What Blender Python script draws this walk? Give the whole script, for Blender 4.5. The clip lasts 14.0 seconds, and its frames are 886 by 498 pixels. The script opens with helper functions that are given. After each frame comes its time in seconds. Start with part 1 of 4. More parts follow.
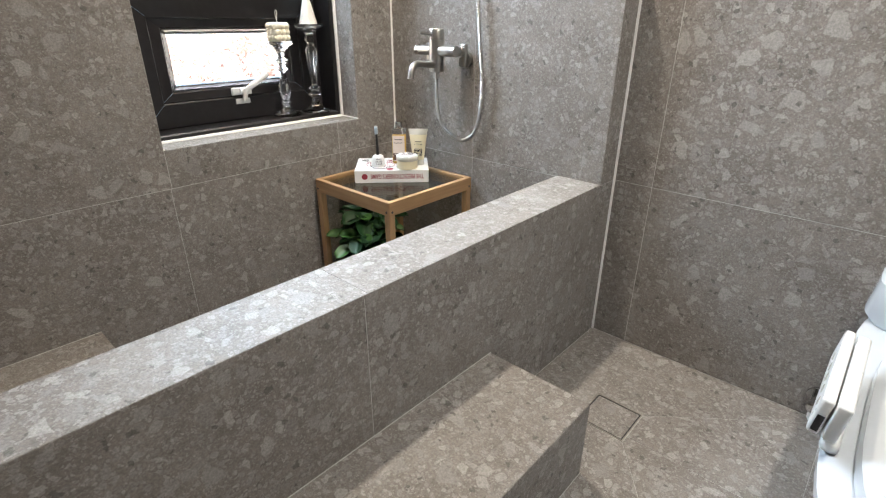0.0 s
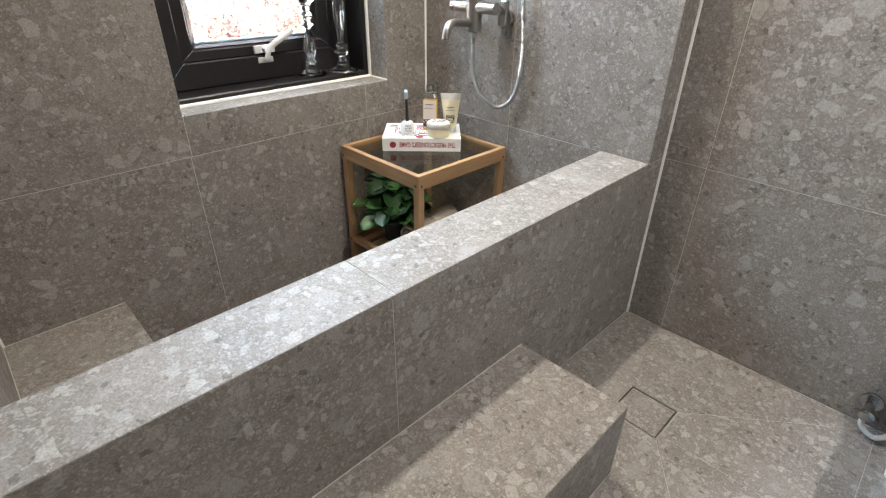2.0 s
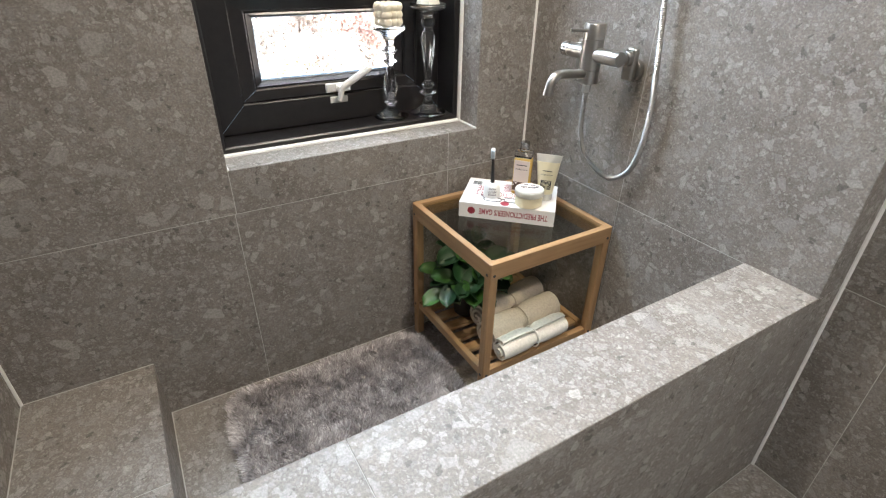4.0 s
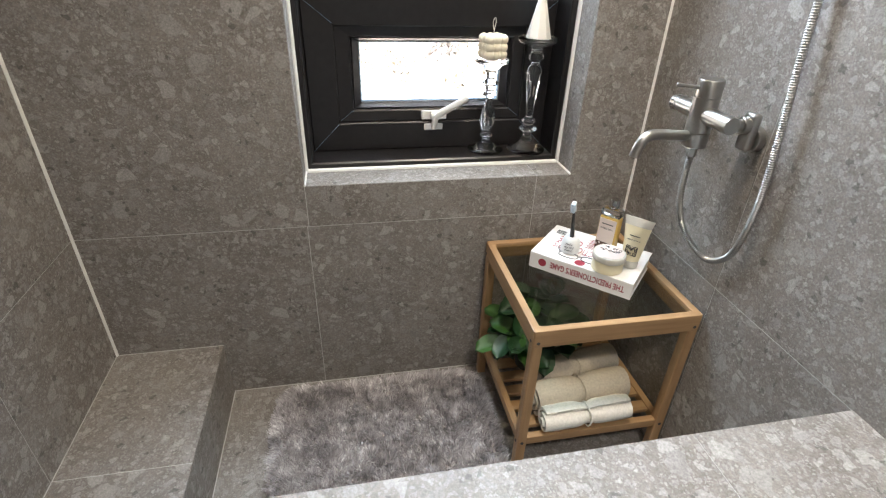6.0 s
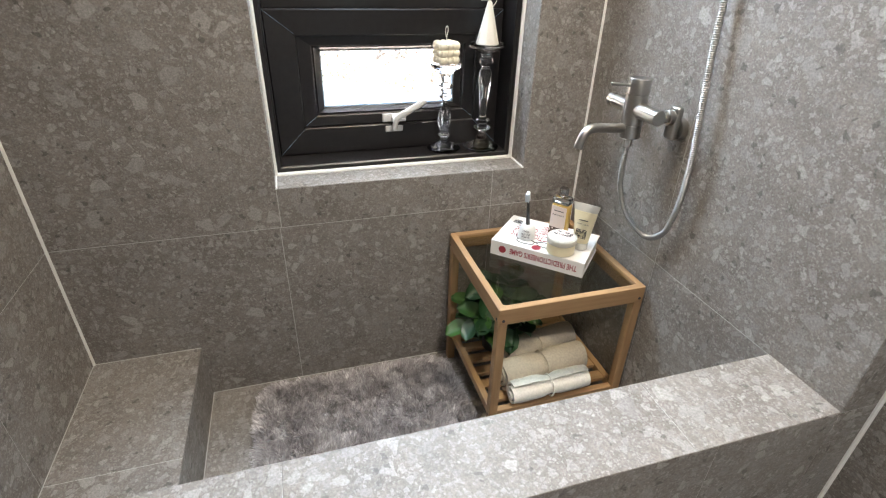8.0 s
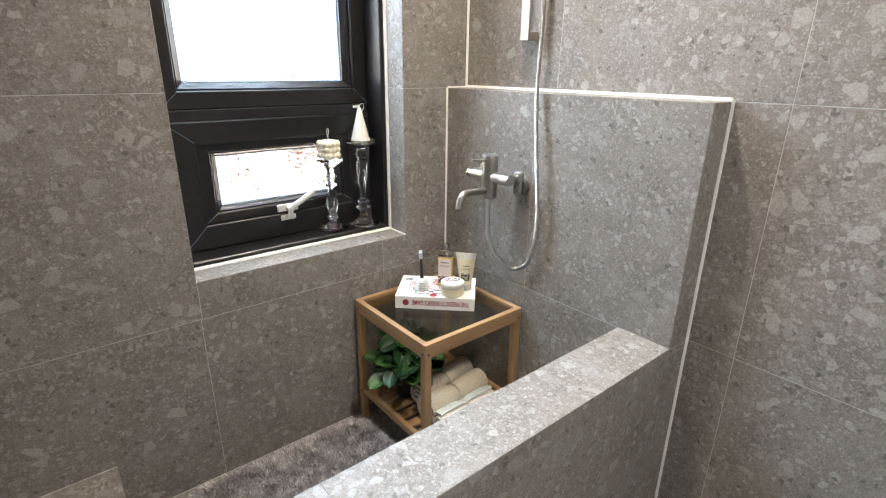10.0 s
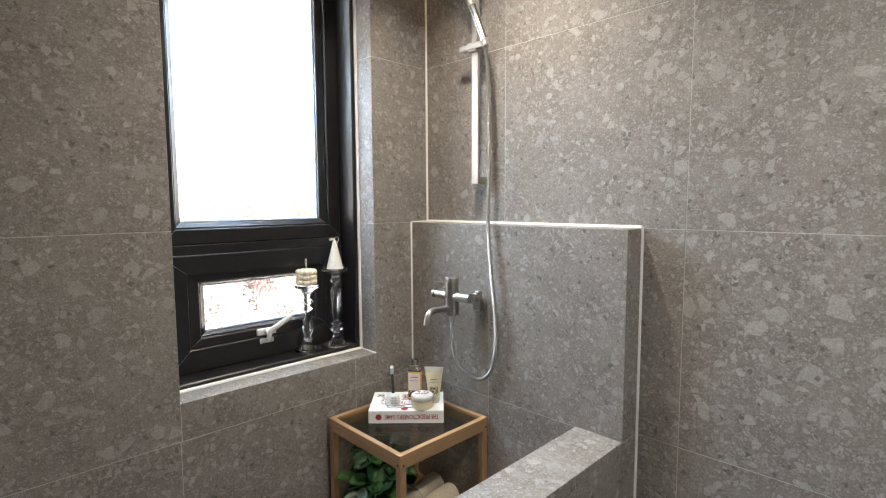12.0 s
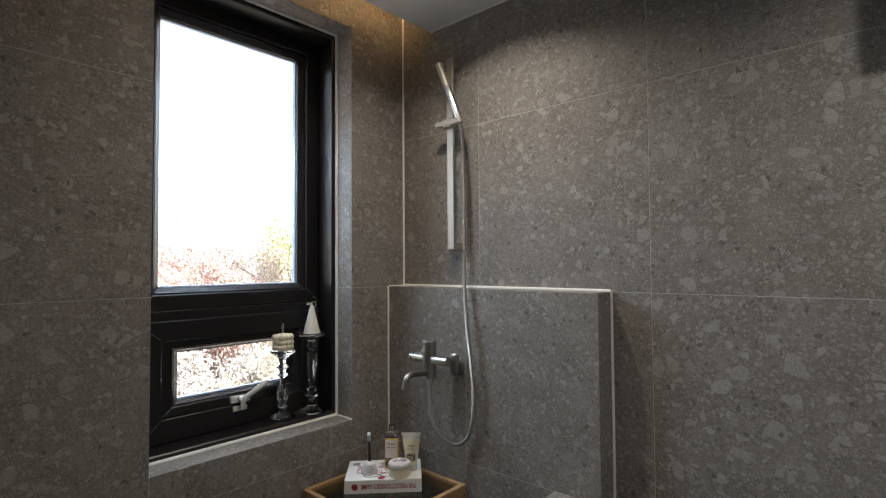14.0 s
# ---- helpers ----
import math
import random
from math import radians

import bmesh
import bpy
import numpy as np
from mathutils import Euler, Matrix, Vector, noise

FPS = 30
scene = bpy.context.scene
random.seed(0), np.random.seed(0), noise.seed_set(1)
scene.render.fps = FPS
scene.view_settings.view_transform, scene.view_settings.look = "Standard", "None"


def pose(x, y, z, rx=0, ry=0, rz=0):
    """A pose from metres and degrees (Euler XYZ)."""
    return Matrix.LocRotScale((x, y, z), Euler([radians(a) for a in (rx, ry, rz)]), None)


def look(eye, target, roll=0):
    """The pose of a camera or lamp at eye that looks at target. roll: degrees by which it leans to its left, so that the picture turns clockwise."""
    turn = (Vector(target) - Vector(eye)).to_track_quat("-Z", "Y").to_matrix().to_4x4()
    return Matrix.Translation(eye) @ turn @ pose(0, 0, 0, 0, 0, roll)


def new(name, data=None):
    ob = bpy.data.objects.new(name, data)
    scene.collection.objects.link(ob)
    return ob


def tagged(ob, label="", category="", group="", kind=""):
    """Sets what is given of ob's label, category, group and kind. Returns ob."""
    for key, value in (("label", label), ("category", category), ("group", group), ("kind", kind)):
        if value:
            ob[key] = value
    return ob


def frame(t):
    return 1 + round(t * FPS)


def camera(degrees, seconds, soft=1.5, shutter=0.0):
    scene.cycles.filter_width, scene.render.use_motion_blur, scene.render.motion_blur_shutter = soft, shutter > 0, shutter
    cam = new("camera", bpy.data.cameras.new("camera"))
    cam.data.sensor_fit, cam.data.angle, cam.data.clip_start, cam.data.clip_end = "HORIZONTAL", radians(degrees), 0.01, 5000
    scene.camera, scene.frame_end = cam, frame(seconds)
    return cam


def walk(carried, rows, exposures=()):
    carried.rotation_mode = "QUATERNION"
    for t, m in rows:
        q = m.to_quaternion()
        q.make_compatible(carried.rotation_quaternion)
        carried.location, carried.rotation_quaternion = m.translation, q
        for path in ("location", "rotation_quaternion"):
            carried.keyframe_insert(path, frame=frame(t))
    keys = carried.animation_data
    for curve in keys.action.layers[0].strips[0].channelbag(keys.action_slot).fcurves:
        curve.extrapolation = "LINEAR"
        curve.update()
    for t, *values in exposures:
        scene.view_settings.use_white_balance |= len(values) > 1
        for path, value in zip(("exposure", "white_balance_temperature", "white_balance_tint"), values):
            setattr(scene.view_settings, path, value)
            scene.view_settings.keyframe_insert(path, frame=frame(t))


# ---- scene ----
cam = camera(82.4, 14.0, soft=1.2)
PATH = [
    (0, (1.518, -1.375, 0.982), (0.289, -0.031, 0.155), 0.2),
    (0.5, (1.512, -1.37, 0.987), (0.327, -0.095, 0.001), 0.4),
    (1, (1.494, -1.365, 0.993), (0.304, -0.105, -0.006), 0.3),
    (1.5, (1.469, -1.343, 1.004), (0.261, -0.104, 0.001), 0.6),
    (2, (1.427, -1.31, 1.018), (0.195, -0.093, 0.017), 0.7),
    (2.5, (1.352, -1.251, 1.028), (0.083, -0.079, 0.02), 0.8),
    (3, (1.262, -1.176, 1.043), (-0.064, -0.077, 0.027), 1.1),
    (3.5, (1.2, -1.105, 1.064), (-0.199, -0.097, 0.05), 1.2),
    (4, (1.185, -1.01, 1.093), (-0.283, -0.115, 0.072), 1.1),
    (6.5, (1.162, -0.745, 1.163), (-0.529, -0.440, 0.140), 2.1),
    (7, (1.153, -0.737, 1.178), (-0.536, -0.433, 0.150), 2.1),
    (7.5, (1.190, -0.755, 1.181), (-0.496, -0.417, 0.159), 2.2),
    (8, (1.260, -0.813, 1.174), (-0.390, -0.297, 0.168), 1.7),
    (10.5, (1.418, -1.218, 1.202), (0.001, 0.068, 0.62), 0.3),
    (11, (1.456, -1.264, 1.204), (0.043, 0.069, 0.727), 0.1),
    (11.5, (1.482, -1.297, 1.211), (0.066, 0.071, 0.859), -0.1),
    (12, (1.512, -1.311, 1.208), (0.091, 0.085, 1.028), -0.3),
    (12.5, (1.521, -1.327, 1.216), (0.112, 0.093, 1.208), -0.5),
    (13, (1.521, -1.342, 1.219), (0.139, 0.102, 1.285), -0.4),
    (13.5, (1.528, -1.355, 1.22), (0.169, 0.111, 1.288), -0.3),
    (14, (1.529, -1.369, 1.216), (0.192, 0.117, 1.282), -0.4),
]
EXPOSURES = [(0, 3.64), (3, 3.60), (4, 3.57), (6.5, 3.44), (8, 3.53), (10.5, 3.56), (11.5, 3.39), (12.5, 2.90), (13.2, 2.28), (14, 1.92)]
walk(cam, [(t, look(eye, target, roll)) for t, eye, target, roll in PATH], EXPOSURES)

# ---------------------------------------------------------------- light
world = bpy.data.worlds.new("World")
scene.world = world
world.use_nodes = True
_wn = world.node_tree.nodes
_sky = _wn.new("ShaderNodeTexSky")
_sky.sky_type, _sky.sun_disc = "NISHITA", False
_sky.dust_density, _sky.air_density, _sky.ozone_density = 2.2, 1.0, 0.4
_sky.sun_elevation, _sky.sun_rotation = radians(38), radians(60)
_wn["Background"].inputs["Strength"].default_value = 0.15
# thin bright haze over the blue
_haze = _wn.new("ShaderNodeMix")
_haze.data_type = "RGBA"
_haze.inputs["Factor"].default_value = 0.55
_haze.inputs[7].default_value = (7.5, 7.5, 7.6, 1)
world.node_tree.links.new(_sky.outputs["Color"], _haze.inputs[6])
world.node_tree.links.new(_haze.outputs[2], _wn["Background"].inputs["Color"])

sun_data = bpy.data.lights.new("sun", "SUN")
sun_data.energy, sun_data.angle, sun_data.color = 4.0, radians(0.5), (1.0, 0.94, 0.85)
sun = new("sun", sun_data)
sun.matrix_world = look((30, 17, 27), (0, 0, 0))


def lamp(name, kind, m, power, colour, size=0.1, size_y=None):
    d = bpy.data.lights.new(name, kind)
    d.energy, d.color = power, colour
    if kind == "AREA":
        d.shape = "RECTANGLE" if size_y else "DISK"
        d.size = size
        if size_y:
            d.size_y = size_y
    ob = new(name, d)
    ob.matrix_world = m
    return ob


# daylight entering by the upper light of the window
lamp("window_daylight", "AREA", look((-0.300, -0.515, 1.72), (0.9, -0.66, 0.62)), 1.08, (0.60, 0.80, 1.0), 0.46, 0.46).data.spread = radians(110)
# recessed downlights over bath and floor beside it, plus an added fill lamp
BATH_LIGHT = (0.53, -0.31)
SEAT_FILL = (0.53, -0.80)
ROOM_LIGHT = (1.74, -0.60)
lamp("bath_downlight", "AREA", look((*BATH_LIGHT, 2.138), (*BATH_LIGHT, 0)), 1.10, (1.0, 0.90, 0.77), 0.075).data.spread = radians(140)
lamp("seat_fill", "AREA", look((*SEAT_FILL, 2.138), (*SEAT_FILL, 0)), 0.26, (1.0, 0.90, 0.77), 0.075).data.spread = radians(165)
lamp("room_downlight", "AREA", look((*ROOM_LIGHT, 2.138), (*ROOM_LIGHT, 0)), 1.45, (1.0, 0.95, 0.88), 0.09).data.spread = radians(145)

# ---------------------------------------------------------------- materials


class Mat:
    """A node material with its principled shader; short makers for the nodes used here."""

    def __init__(self, name, rough=0.5, metal=0.0, colour=(0.5, 0.5, 0.5)):
        self.m = bpy.data.materials.new(name)
        self.m.use_nodes = True
        self.t = self.m.node_tree
        self.b = self.t.nodes["Principled BSDF"]
        self.b.inputs["Roughness"].default_value = rough
        self.b.inputs["Metallic"].default_value = metal
        self.b.inputs["Base Color"].default_value = (*colour, 1)

    def node(self, kind, **values):
        n = self.t.nodes.new(kind)
        for key, value in values.items():
            n.inputs[key.replace("_", " ")].default_value = value
        return n

    def link(self, a, b):
        self.t.links.new(a, b)

    def coords(self, spread=0.0):
        tc = self.node("ShaderNodeTexCoord").outputs["Object"]
        if not spread:
            return tc
        rnd = self.node("ShaderNodeObjectInfo").outputs["Random"]
        comb = self.t.nodes.new("ShaderNodeCombineXYZ")
        for i, f in enumerate((spread, spread * 0.63, spread * 1.71)):
            mul = self.maths("MULTIPLY", rnd, f)
            self.link(mul, comb.inputs[i])
        return self.vec("ADD", tc, comb.outputs[0])

    def maths(self, op, a, b=0.0, clamp=False):
        n = self.t.nodes.new("ShaderNodeMath")
        n.operation, n.use_clamp = op, clamp
        for i, v in enumerate((a, b)):
            if isinstance(v, (int, float)):
                n.inputs[i].default_value = v
            else:
                self.link(v, n.inputs[i])
        return n.outputs[0]

    def vec(self, op, a, b):
        n = self.t.nodes.new("ShaderNodeVectorMath")
        n.operation = op
        for i, v in enumerate((a, b)):
            if isinstance(v, (int, float)):
                n.inputs[3 if op == "SCALE" else i].default_value = v
            elif isinstance(v, tuple):
                n.inputs[i].default_value = v
            else:
                self.link(v, n.inputs[i])
        return n.outputs[0]

    def noise(self, vector, scale, detail=3.0, out="Fac", rough=0.55):
        n = self.node("ShaderNodeTexNoise", Scale=scale, Detail=detail, Roughness=rough)
        self.link(vector, n.inputs["Vector"])
        return n.outputs[out]

    def voronoi(self, vector, scale, feature="F1", out="Distance"):
        n = self.node("ShaderNodeTexVoronoi", Scale=scale)
        n.feature = feature
        self.link(vector, n.inputs["Vector"])
        return n

    def step(self, value, lo, hi, to_lo=0.0, to_hi=1.0):
        n = self.t.nodes.new("ShaderNodeMapRange")
        for i, v in enumerate((value, lo, hi, to_lo, to_hi)):
            if isinstance(v, (int, float)):
                n.inputs[i].default_value = v
            else:
                self.link(v, n.inputs[i])
        return n.outputs[0]

    def mix(self, fac, a, b, mode="MIX"):
        n = self.t.nodes.new("ShaderNodeMix")
        n.data_type, n.blend_type = "RGBA", mode
        for sock, v in ((n.inputs["Factor"], fac), (n.inputs[6], a), (n.inputs[7], b)):
            if isinstance(v, (int, float)):
                sock.default_value = v
            elif isinstance(v, tuple):
                sock.default_value = (*v, 1)
            else:
                self.link(v, sock)
        return n.outputs[2]

    def colour(self, out):
        self.link(out, self.b.inputs["Base Color"])
        return self

    def rough(self, out):
        self.link(out, self.b.inputs["Roughness"])
        return self

    def bump(self, height, strength=0.2, distance=0.001):
        n = self.node("ShaderNodeBump", Strength=strength, Distance=distance)
        self.link(height, n.inputs["Height"])
        self.link(n.outputs[0], self.b.inputs["Normal"])
        return self


def stone_material():
    """Grey conglomerate porcelain: pale angular chips of several sizes in a mottled matrix."""
    s = Mat("terrazzo_stone_tile", 0.42)
    p = s.coords(31.0)
    wob = s.vec("SCALE", s.vec("SUBTRACT", s.noise(p, 34.0, 4.0, "Color"), (0.5, 0.5, 0.5)), 0.012)
    q = s.vec("ADD", p, wob)
    wob2 = s.vec("SCALE", s.vec("SUBTRACT", s.noise(p, 120.0, 3.0, "Color"), (0.5, 0.5, 0.5)), 0.007)
    q2 = s.vec("ADD", p, wob2)
    ground = s.mix(s.step(s.noise(p, 9.0, 5.0), 0.35, 0.68), (0.208, 0.185, 0.166), (0.274, 0.248, 0.227))
    ground = s.mix(s.step(s.noise(q, 70.0, 5.0, rough=0.7), 0.38, 0.66), s.mix(1.0, ground, (0.80, 0.79, 0.78), "MULTIPLY"), ground)
    col = ground
    for scale, vector, share, t0, t1, pale in ((190.0, q2, 0.48, 0.02, 0.20, 1.16), (90.0, q2, 0.62, 0.03, 0.24, 1.26),
                                               (47.0, q, 0.70, 0.04, 0.24, 1.34), (25.0, q, 0.80, 0.06, 0.28, 1.32)):
        v = s.voronoi(vector, scale)
        edge = s.voronoi(vector, scale, "DISTANCE_TO_EDGE").outputs["Distance"]
        sep = s.t.nodes.new("ShaderNodeSeparateColor")
        s.link(v.outputs["Color"], sep.inputs[0])
        rim = s.step(sep.outputs[1], 0.0, 1.0, t0, t1)
        inside = s.step(s.maths("SUBTRACT", edge, rim), 0.0, 0.035)
        chosen = s.maths("GREATER_THAN", sep.outputs[0], share)
        mask = s.maths("MULTIPLY", inside, chosen)
        tone = s.step(sep.outputs[2], 0.0, 1.0, 0.80, pale)
        grain = s.step(s.noise(p, 110.0, 3.0), 0.3, 0.7, 0.90, 1.07)
        tone = s.maths("MULTIPLY", tone, grain)
        comb = s.t.nodes.new("ShaderNodeCombineColor")
        for i, f in enumerate((0.286, 0.267, 0.250)):
            s.link(s.maths("MULTIPLY", tone, f), comb.inputs[i])
        col = s.mix(s.maths("MULTIPLY", mask, 0.85), col, comb.outputs[0])
    dark = s.voronoi(q2, 66.0)
    rim = s.voronoi(q2, 66.0, "DISTANCE_TO_EDGE").outputs["Distance"]
    sep = s.t.nodes.new("ShaderNodeSeparateColor")
    s.link(dark.outputs["Color"], sep.inputs[0])
    torn = s.maths("ADD", s.step(sep.outputs[0], 0.0, 1.0, 0.10, 0.32), s.step(s.noise(p, 150.0, 3.0), 0.3, 0.7, -0.12, 0.14))
    speck = s.maths("MULTIPLY", s.maths("GREATER_THAN", sep.outputs[1], 0.90), s.step(s.maths("SUBTRACT", rim, torn), 0.0, 0.06))
    col = s.mix(s.maths("MULTIPLY", speck, 0.70), col, (0.090, 0.082, 0.074))
    fine = s.step(s.noise(p, 260.0, 4.0, rough=0.75), 0.35, 0.65, 0.73, 1.23)
    tint = s.t.nodes.new("ShaderNodeCombineColor")
    for i in range(3):
        s.link(fine, tint.inputs[i])
    col = s.mix(1.0, col, tint.outputs[0], "MULTIPLY")
    s.colour(col)
    s.rough(s.step(s.noise(p, 25.0, 3.0), 0.3, 0.7, 0.52, 0.66))
    s.bump(s.noise(q2, 180.0, 3.0), 0.10, 0.0008)
    return s.m


def wood_material(name, dark, light, along=0, rough=0.42):
    s = Mat(name, rough)
    p = s.coords(7.0)
    st = s.t.nodes.new("ShaderNodeMapping")
    st.inputs["Scale"].default_value = [4.0 if i == along else 70.0 for i in range(3)]
    s.link(p, st.inputs["Vector"])
    g = s.noise(st.outputs[0], 1.0, 5.0)
    big = s.noise(p, 6.0, 2.0)
    c = s.mix(s.step(g, 0.3, 0.7), dark, light)
    c = s.mix(s.step(big, 0.35, 0.7, 0.0, 0.35), c, tuple(v * 0.78 for v in dark))
    s.colour(c).bump(g, 0.12, 0.0006)
    return s.m


def simple(name, colour, rough=0.5, metal=0.0, vary=0.06, scale=30.0, bump=0.05, coat=0.0):
    """A near-plain surface with faint mottling and micro relief."""
    s = Mat(name, rough, metal)
    p = s.coords(5.0)
    n = s.noise(p, scale, 4.0)
    s.colour(s.mix(s.step(n, 0.3, 0.7), tuple(v * (1 - vary) for v in colour), tuple(min(1, v * (1 + vary)) for v in colour)))
    s.rough(s.step(s.noise(p, scale * 2.3, 2.0), 0.3, 0.7, rough * 0.88, min(1, rough * 1.12)))
    if bump:
        s.bump(s.noise(p, scale * 8, 3.0), bump, 0.0006)
    s.b.inputs["Coat Weight"].default_value = coat
    return s.m


def glass_material(name, tint=(1, 1, 1), ior=1.48, rough=0.0, clear=1.0):
    s = Mat(name, rough, 0.0, tint)
    s.b.inputs["Transmission Weight"].default_value = clear
    s.b.inputs["IOR"].default_value = ior
    return s.m


def smoked_glass(name, tint):
    """Thin dark glass: see-through with a tint, gloss rising towards grazing view."""
    s = Mat(name)
    clear = s.node("ShaderNodeBsdfTransparent", Color=(*tint, 1))
    gloss = s.node("ShaderNodeBsdfGlossy", Roughness=0.02)
    both = s.t.nodes.new("ShaderNodeMixShader")
    facing = s.node("ShaderNodeLayerWeight", Blend=0.5).outputs["Facing"]
    s.link(s.maths("ADD", s.maths("MULTIPLY", s.maths("POWER", facing, 4.5), 0.90), 0.05), both.inputs[0])
    s.link(clear.outputs[0], both.inputs[1])
    s.link(gloss.outputs[0], both.inputs[2])
    s.link(both.outputs[0], s.t.nodes["Material Output"].inputs["Surface"])
    return s.m


def island_material(name, colours, rough=0.6, patch=0.0):
    """For piles and crowns of many small pieces: each island its own shade."""
    s = Mat(name, rough)
    rnd = s.node("ShaderNodeNewGeometry").outputs["Random Per Island"]
    ramp = s.t.nodes.new("ShaderNodeValToRGB")
    e = ramp.color_ramp.elements
    while len(e) < len(colours):
        e.new(0.5)
    for i, c in enumerate(colours):
        e[i].position = i / (len(colours) - 1)
        e[i].color = (*c, 1)
    if patch:
        n = s.step(s.noise(s.coords(), patch, 2.0), 0.40, 0.62)
        f = s.maths("ADD", s.maths("MULTIPLY", rnd, 0.62), s.maths("MULTIPLY", n, 0.38))
        s.link(f, ramp.inputs[0])
    else:
        s.link(rnd, ramp.inputs[0])
    s.colour(ramp.outputs[0])
    return s.m


STONE = stone_material()
GROUT = simple("pale_grout", (0.50, 0.49, 0.465), 0.85, vary=0.12)
CAULK = simple("white_silicone_caulk", (0.80, 0.79, 0.76), 0.45, vary=0.05)
PLASTER = simple("white_ceiling_paint", (0.78, 0.77, 0.75), 0.8, vary=0.02, scale=12)
WALLPAINT = simple("plain_wall_paint", (0.42, 0.40, 0.37), 0.8, vary=0.05)
FRAME = simple("dark_brown_foil_frame", (0.011, 0.0095, 0.0100), 0.34, vary=0.25, scale=55, bump=0.10)
SPACER = simple("pale_blue_glazing_bead", (0.30, 0.42, 0.58), 0.35)
PANE = glass_material("window_glass", (1, 1, 1), 1.45)
CRYSTAL = glass_material("clear_pressed_glass", (0.98, 0.99, 1.0), 1.55)
PRESSED = glass_material("old_pressed_glass", (1.0, 1.0, 1.0), 1.54)
STEEL = simple("brushed_stainless_steel", (0.40, 0.385, 0.36), 0.30, 1.0, vary=0.0, scale=3, bump=0)
SATIN = simple("satin_nickel_bar", (0.42, 0.39, 0.345), 0.48, 0.9, vary=0.03, bump=0)
CHROME = simple("polished_chrome", (0.50, 0.505, 0.51), 0.12, 1.0, vary=0.02, bump=0)
HOSE = simple("steel_hose_braid", (0.33, 0.325, 0.31), 0.38, 1.0, vary=0.0, scale=3, bump=0)
BAMBOO_X = wood_material("bamboo_along_x", (0.31, 0.178, 0.085), (0.46, 0.290, 0.148), 0)
BAMBOO_Y = wood_material("bamboo_along_y", (0.31, 0.178, 0.085), (0.46, 0.290, 0.148), 1)
BAMBOO_Z = wood_material("bamboo_along_z", (0.31, 0.178, 0.085), (0.46, 0.290, 0.148), 2)
SMOKE = smoked_glass("smoked_tempered_glass", (0.80, 0.79, 0.71))
PAPER = simple("white_book_cover", (0.80, 0.79, 0.77), 0.35, vary=0.02)
PAGES = simple("book_pages", (0.74, 0.70, 0.62), 0.8, vary=0.08, scale=160)
INK_RED = simple("dull_red_print", (0.30, 0.028, 0.048), 0.45, vary=0.08)
INK_DARK = simple("dark_print", (0.035, 0.035, 0.04), 0.5)
WAX = simple("ivory_wax", (0.80, 0.73, 0.58), 0.48, vary=0.03)
WAX_WHITE = simple("white_wax", (0.82, 0.79, 0.72), 0.48, vary=0.03)
WICK = simple("waxed_cotton", (0.72, 0.69, 0.62), 0.8)
WHITE_PLASTIC = simple("white_plastic", (0.70, 0.70, 0.69), 0.3, vary=0.02, bump=0)
GLAZED = simple("white_sanitary_ceramic", (0.52, 0.55, 0.58), 0.10, vary=0.02, bump=0, coat=0.4)
BLACK_PLASTIC = simple("black_plastic", (0.02, 0.02, 0.022), 0.35)
BRISTLE = simple("pale_blue_bristles", (0.62, 0.72, 0.80), 0.6)
LOTION = simple("cream_lotion", (0.80, 0.72, 0.50), 0.35, vary=0.03)
AMBER = simple("amber_bath_oil", (0.60, 0.40, 0.12), 0.15, vary=0.03)
FROSTED = simple("frosted_clear_plastic", (0.60, 0.58, 0.52), 0.25, vary=0.02, bump=0)
LABEL = simple("beige_paper_label", (0.70, 0.61, 0.56), 0.6, vary=0.03)
TOWEL = simple("beige_terry_cloth", (0.50, 0.44, 0.365), 0.95, vary=0.12, scale=180, bump=0.6)
TOWEL_WHITE = simple("ivory_terry_cloth", (0.82, 0.79, 0.73), 0.95, vary=0.10, scale=180, bump=0.6)
LEAF = simple("glossy_green_leaf", (0.038, 0.105, 0.020), 0.42, vary=0.35, scale=22)
LEAF_DARK = simple("dark_green_leaf", (0.018, 0.060, 0.022), 0.42, vary=0.3, scale=22)
STEM = simple("green_stem", (0.07, 0.12, 0.03), 0.6)
POT = simple("matt_black_pot", (0.018, 0.018, 0.019), 0.6)
SOIL = simple("dark_soil", (0.03, 0.022, 0.016), 0.95, vary=0.4, scale=80, bump=0.5)
PILE = island_material("grey_shag_pile", [(0.24, 0.218, 0.220), (0.38, 0.350, 0.352), (0.57, 0.535, 0.535), (0.88, 0.85, 0.84)], 0.5, patch=22.0)
MAT_BASE = simple("mat_backing", (0.30, 0.28, 0.275), 0.9)
BARK = simple("tree_bark", (0.36, 0.32, 0.30), 0.9, vary=0.3, scale=9)
CABINET = simple("black_cabinet_front", (0.012, 0.012, 0.014), 0.3)
EARTH = simple("leaf_strewn_ground", (0.34, 0.30, 0.26), 0.95, vary=0.4, scale=0.7)


def glow(name, colour, strength):
    s = Mat(name)
    s.b.inputs["Emission Color"].default_value = (*colour, 1)
    s.b.inputs["Emission Strength"].default_value = strength
    return s.m


LED = glow("warm_led_strip", (1.0, 0.62, 0.27), 7.0)
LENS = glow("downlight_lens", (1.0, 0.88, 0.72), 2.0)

# ---------------------------------------------------------------- mesh helpers


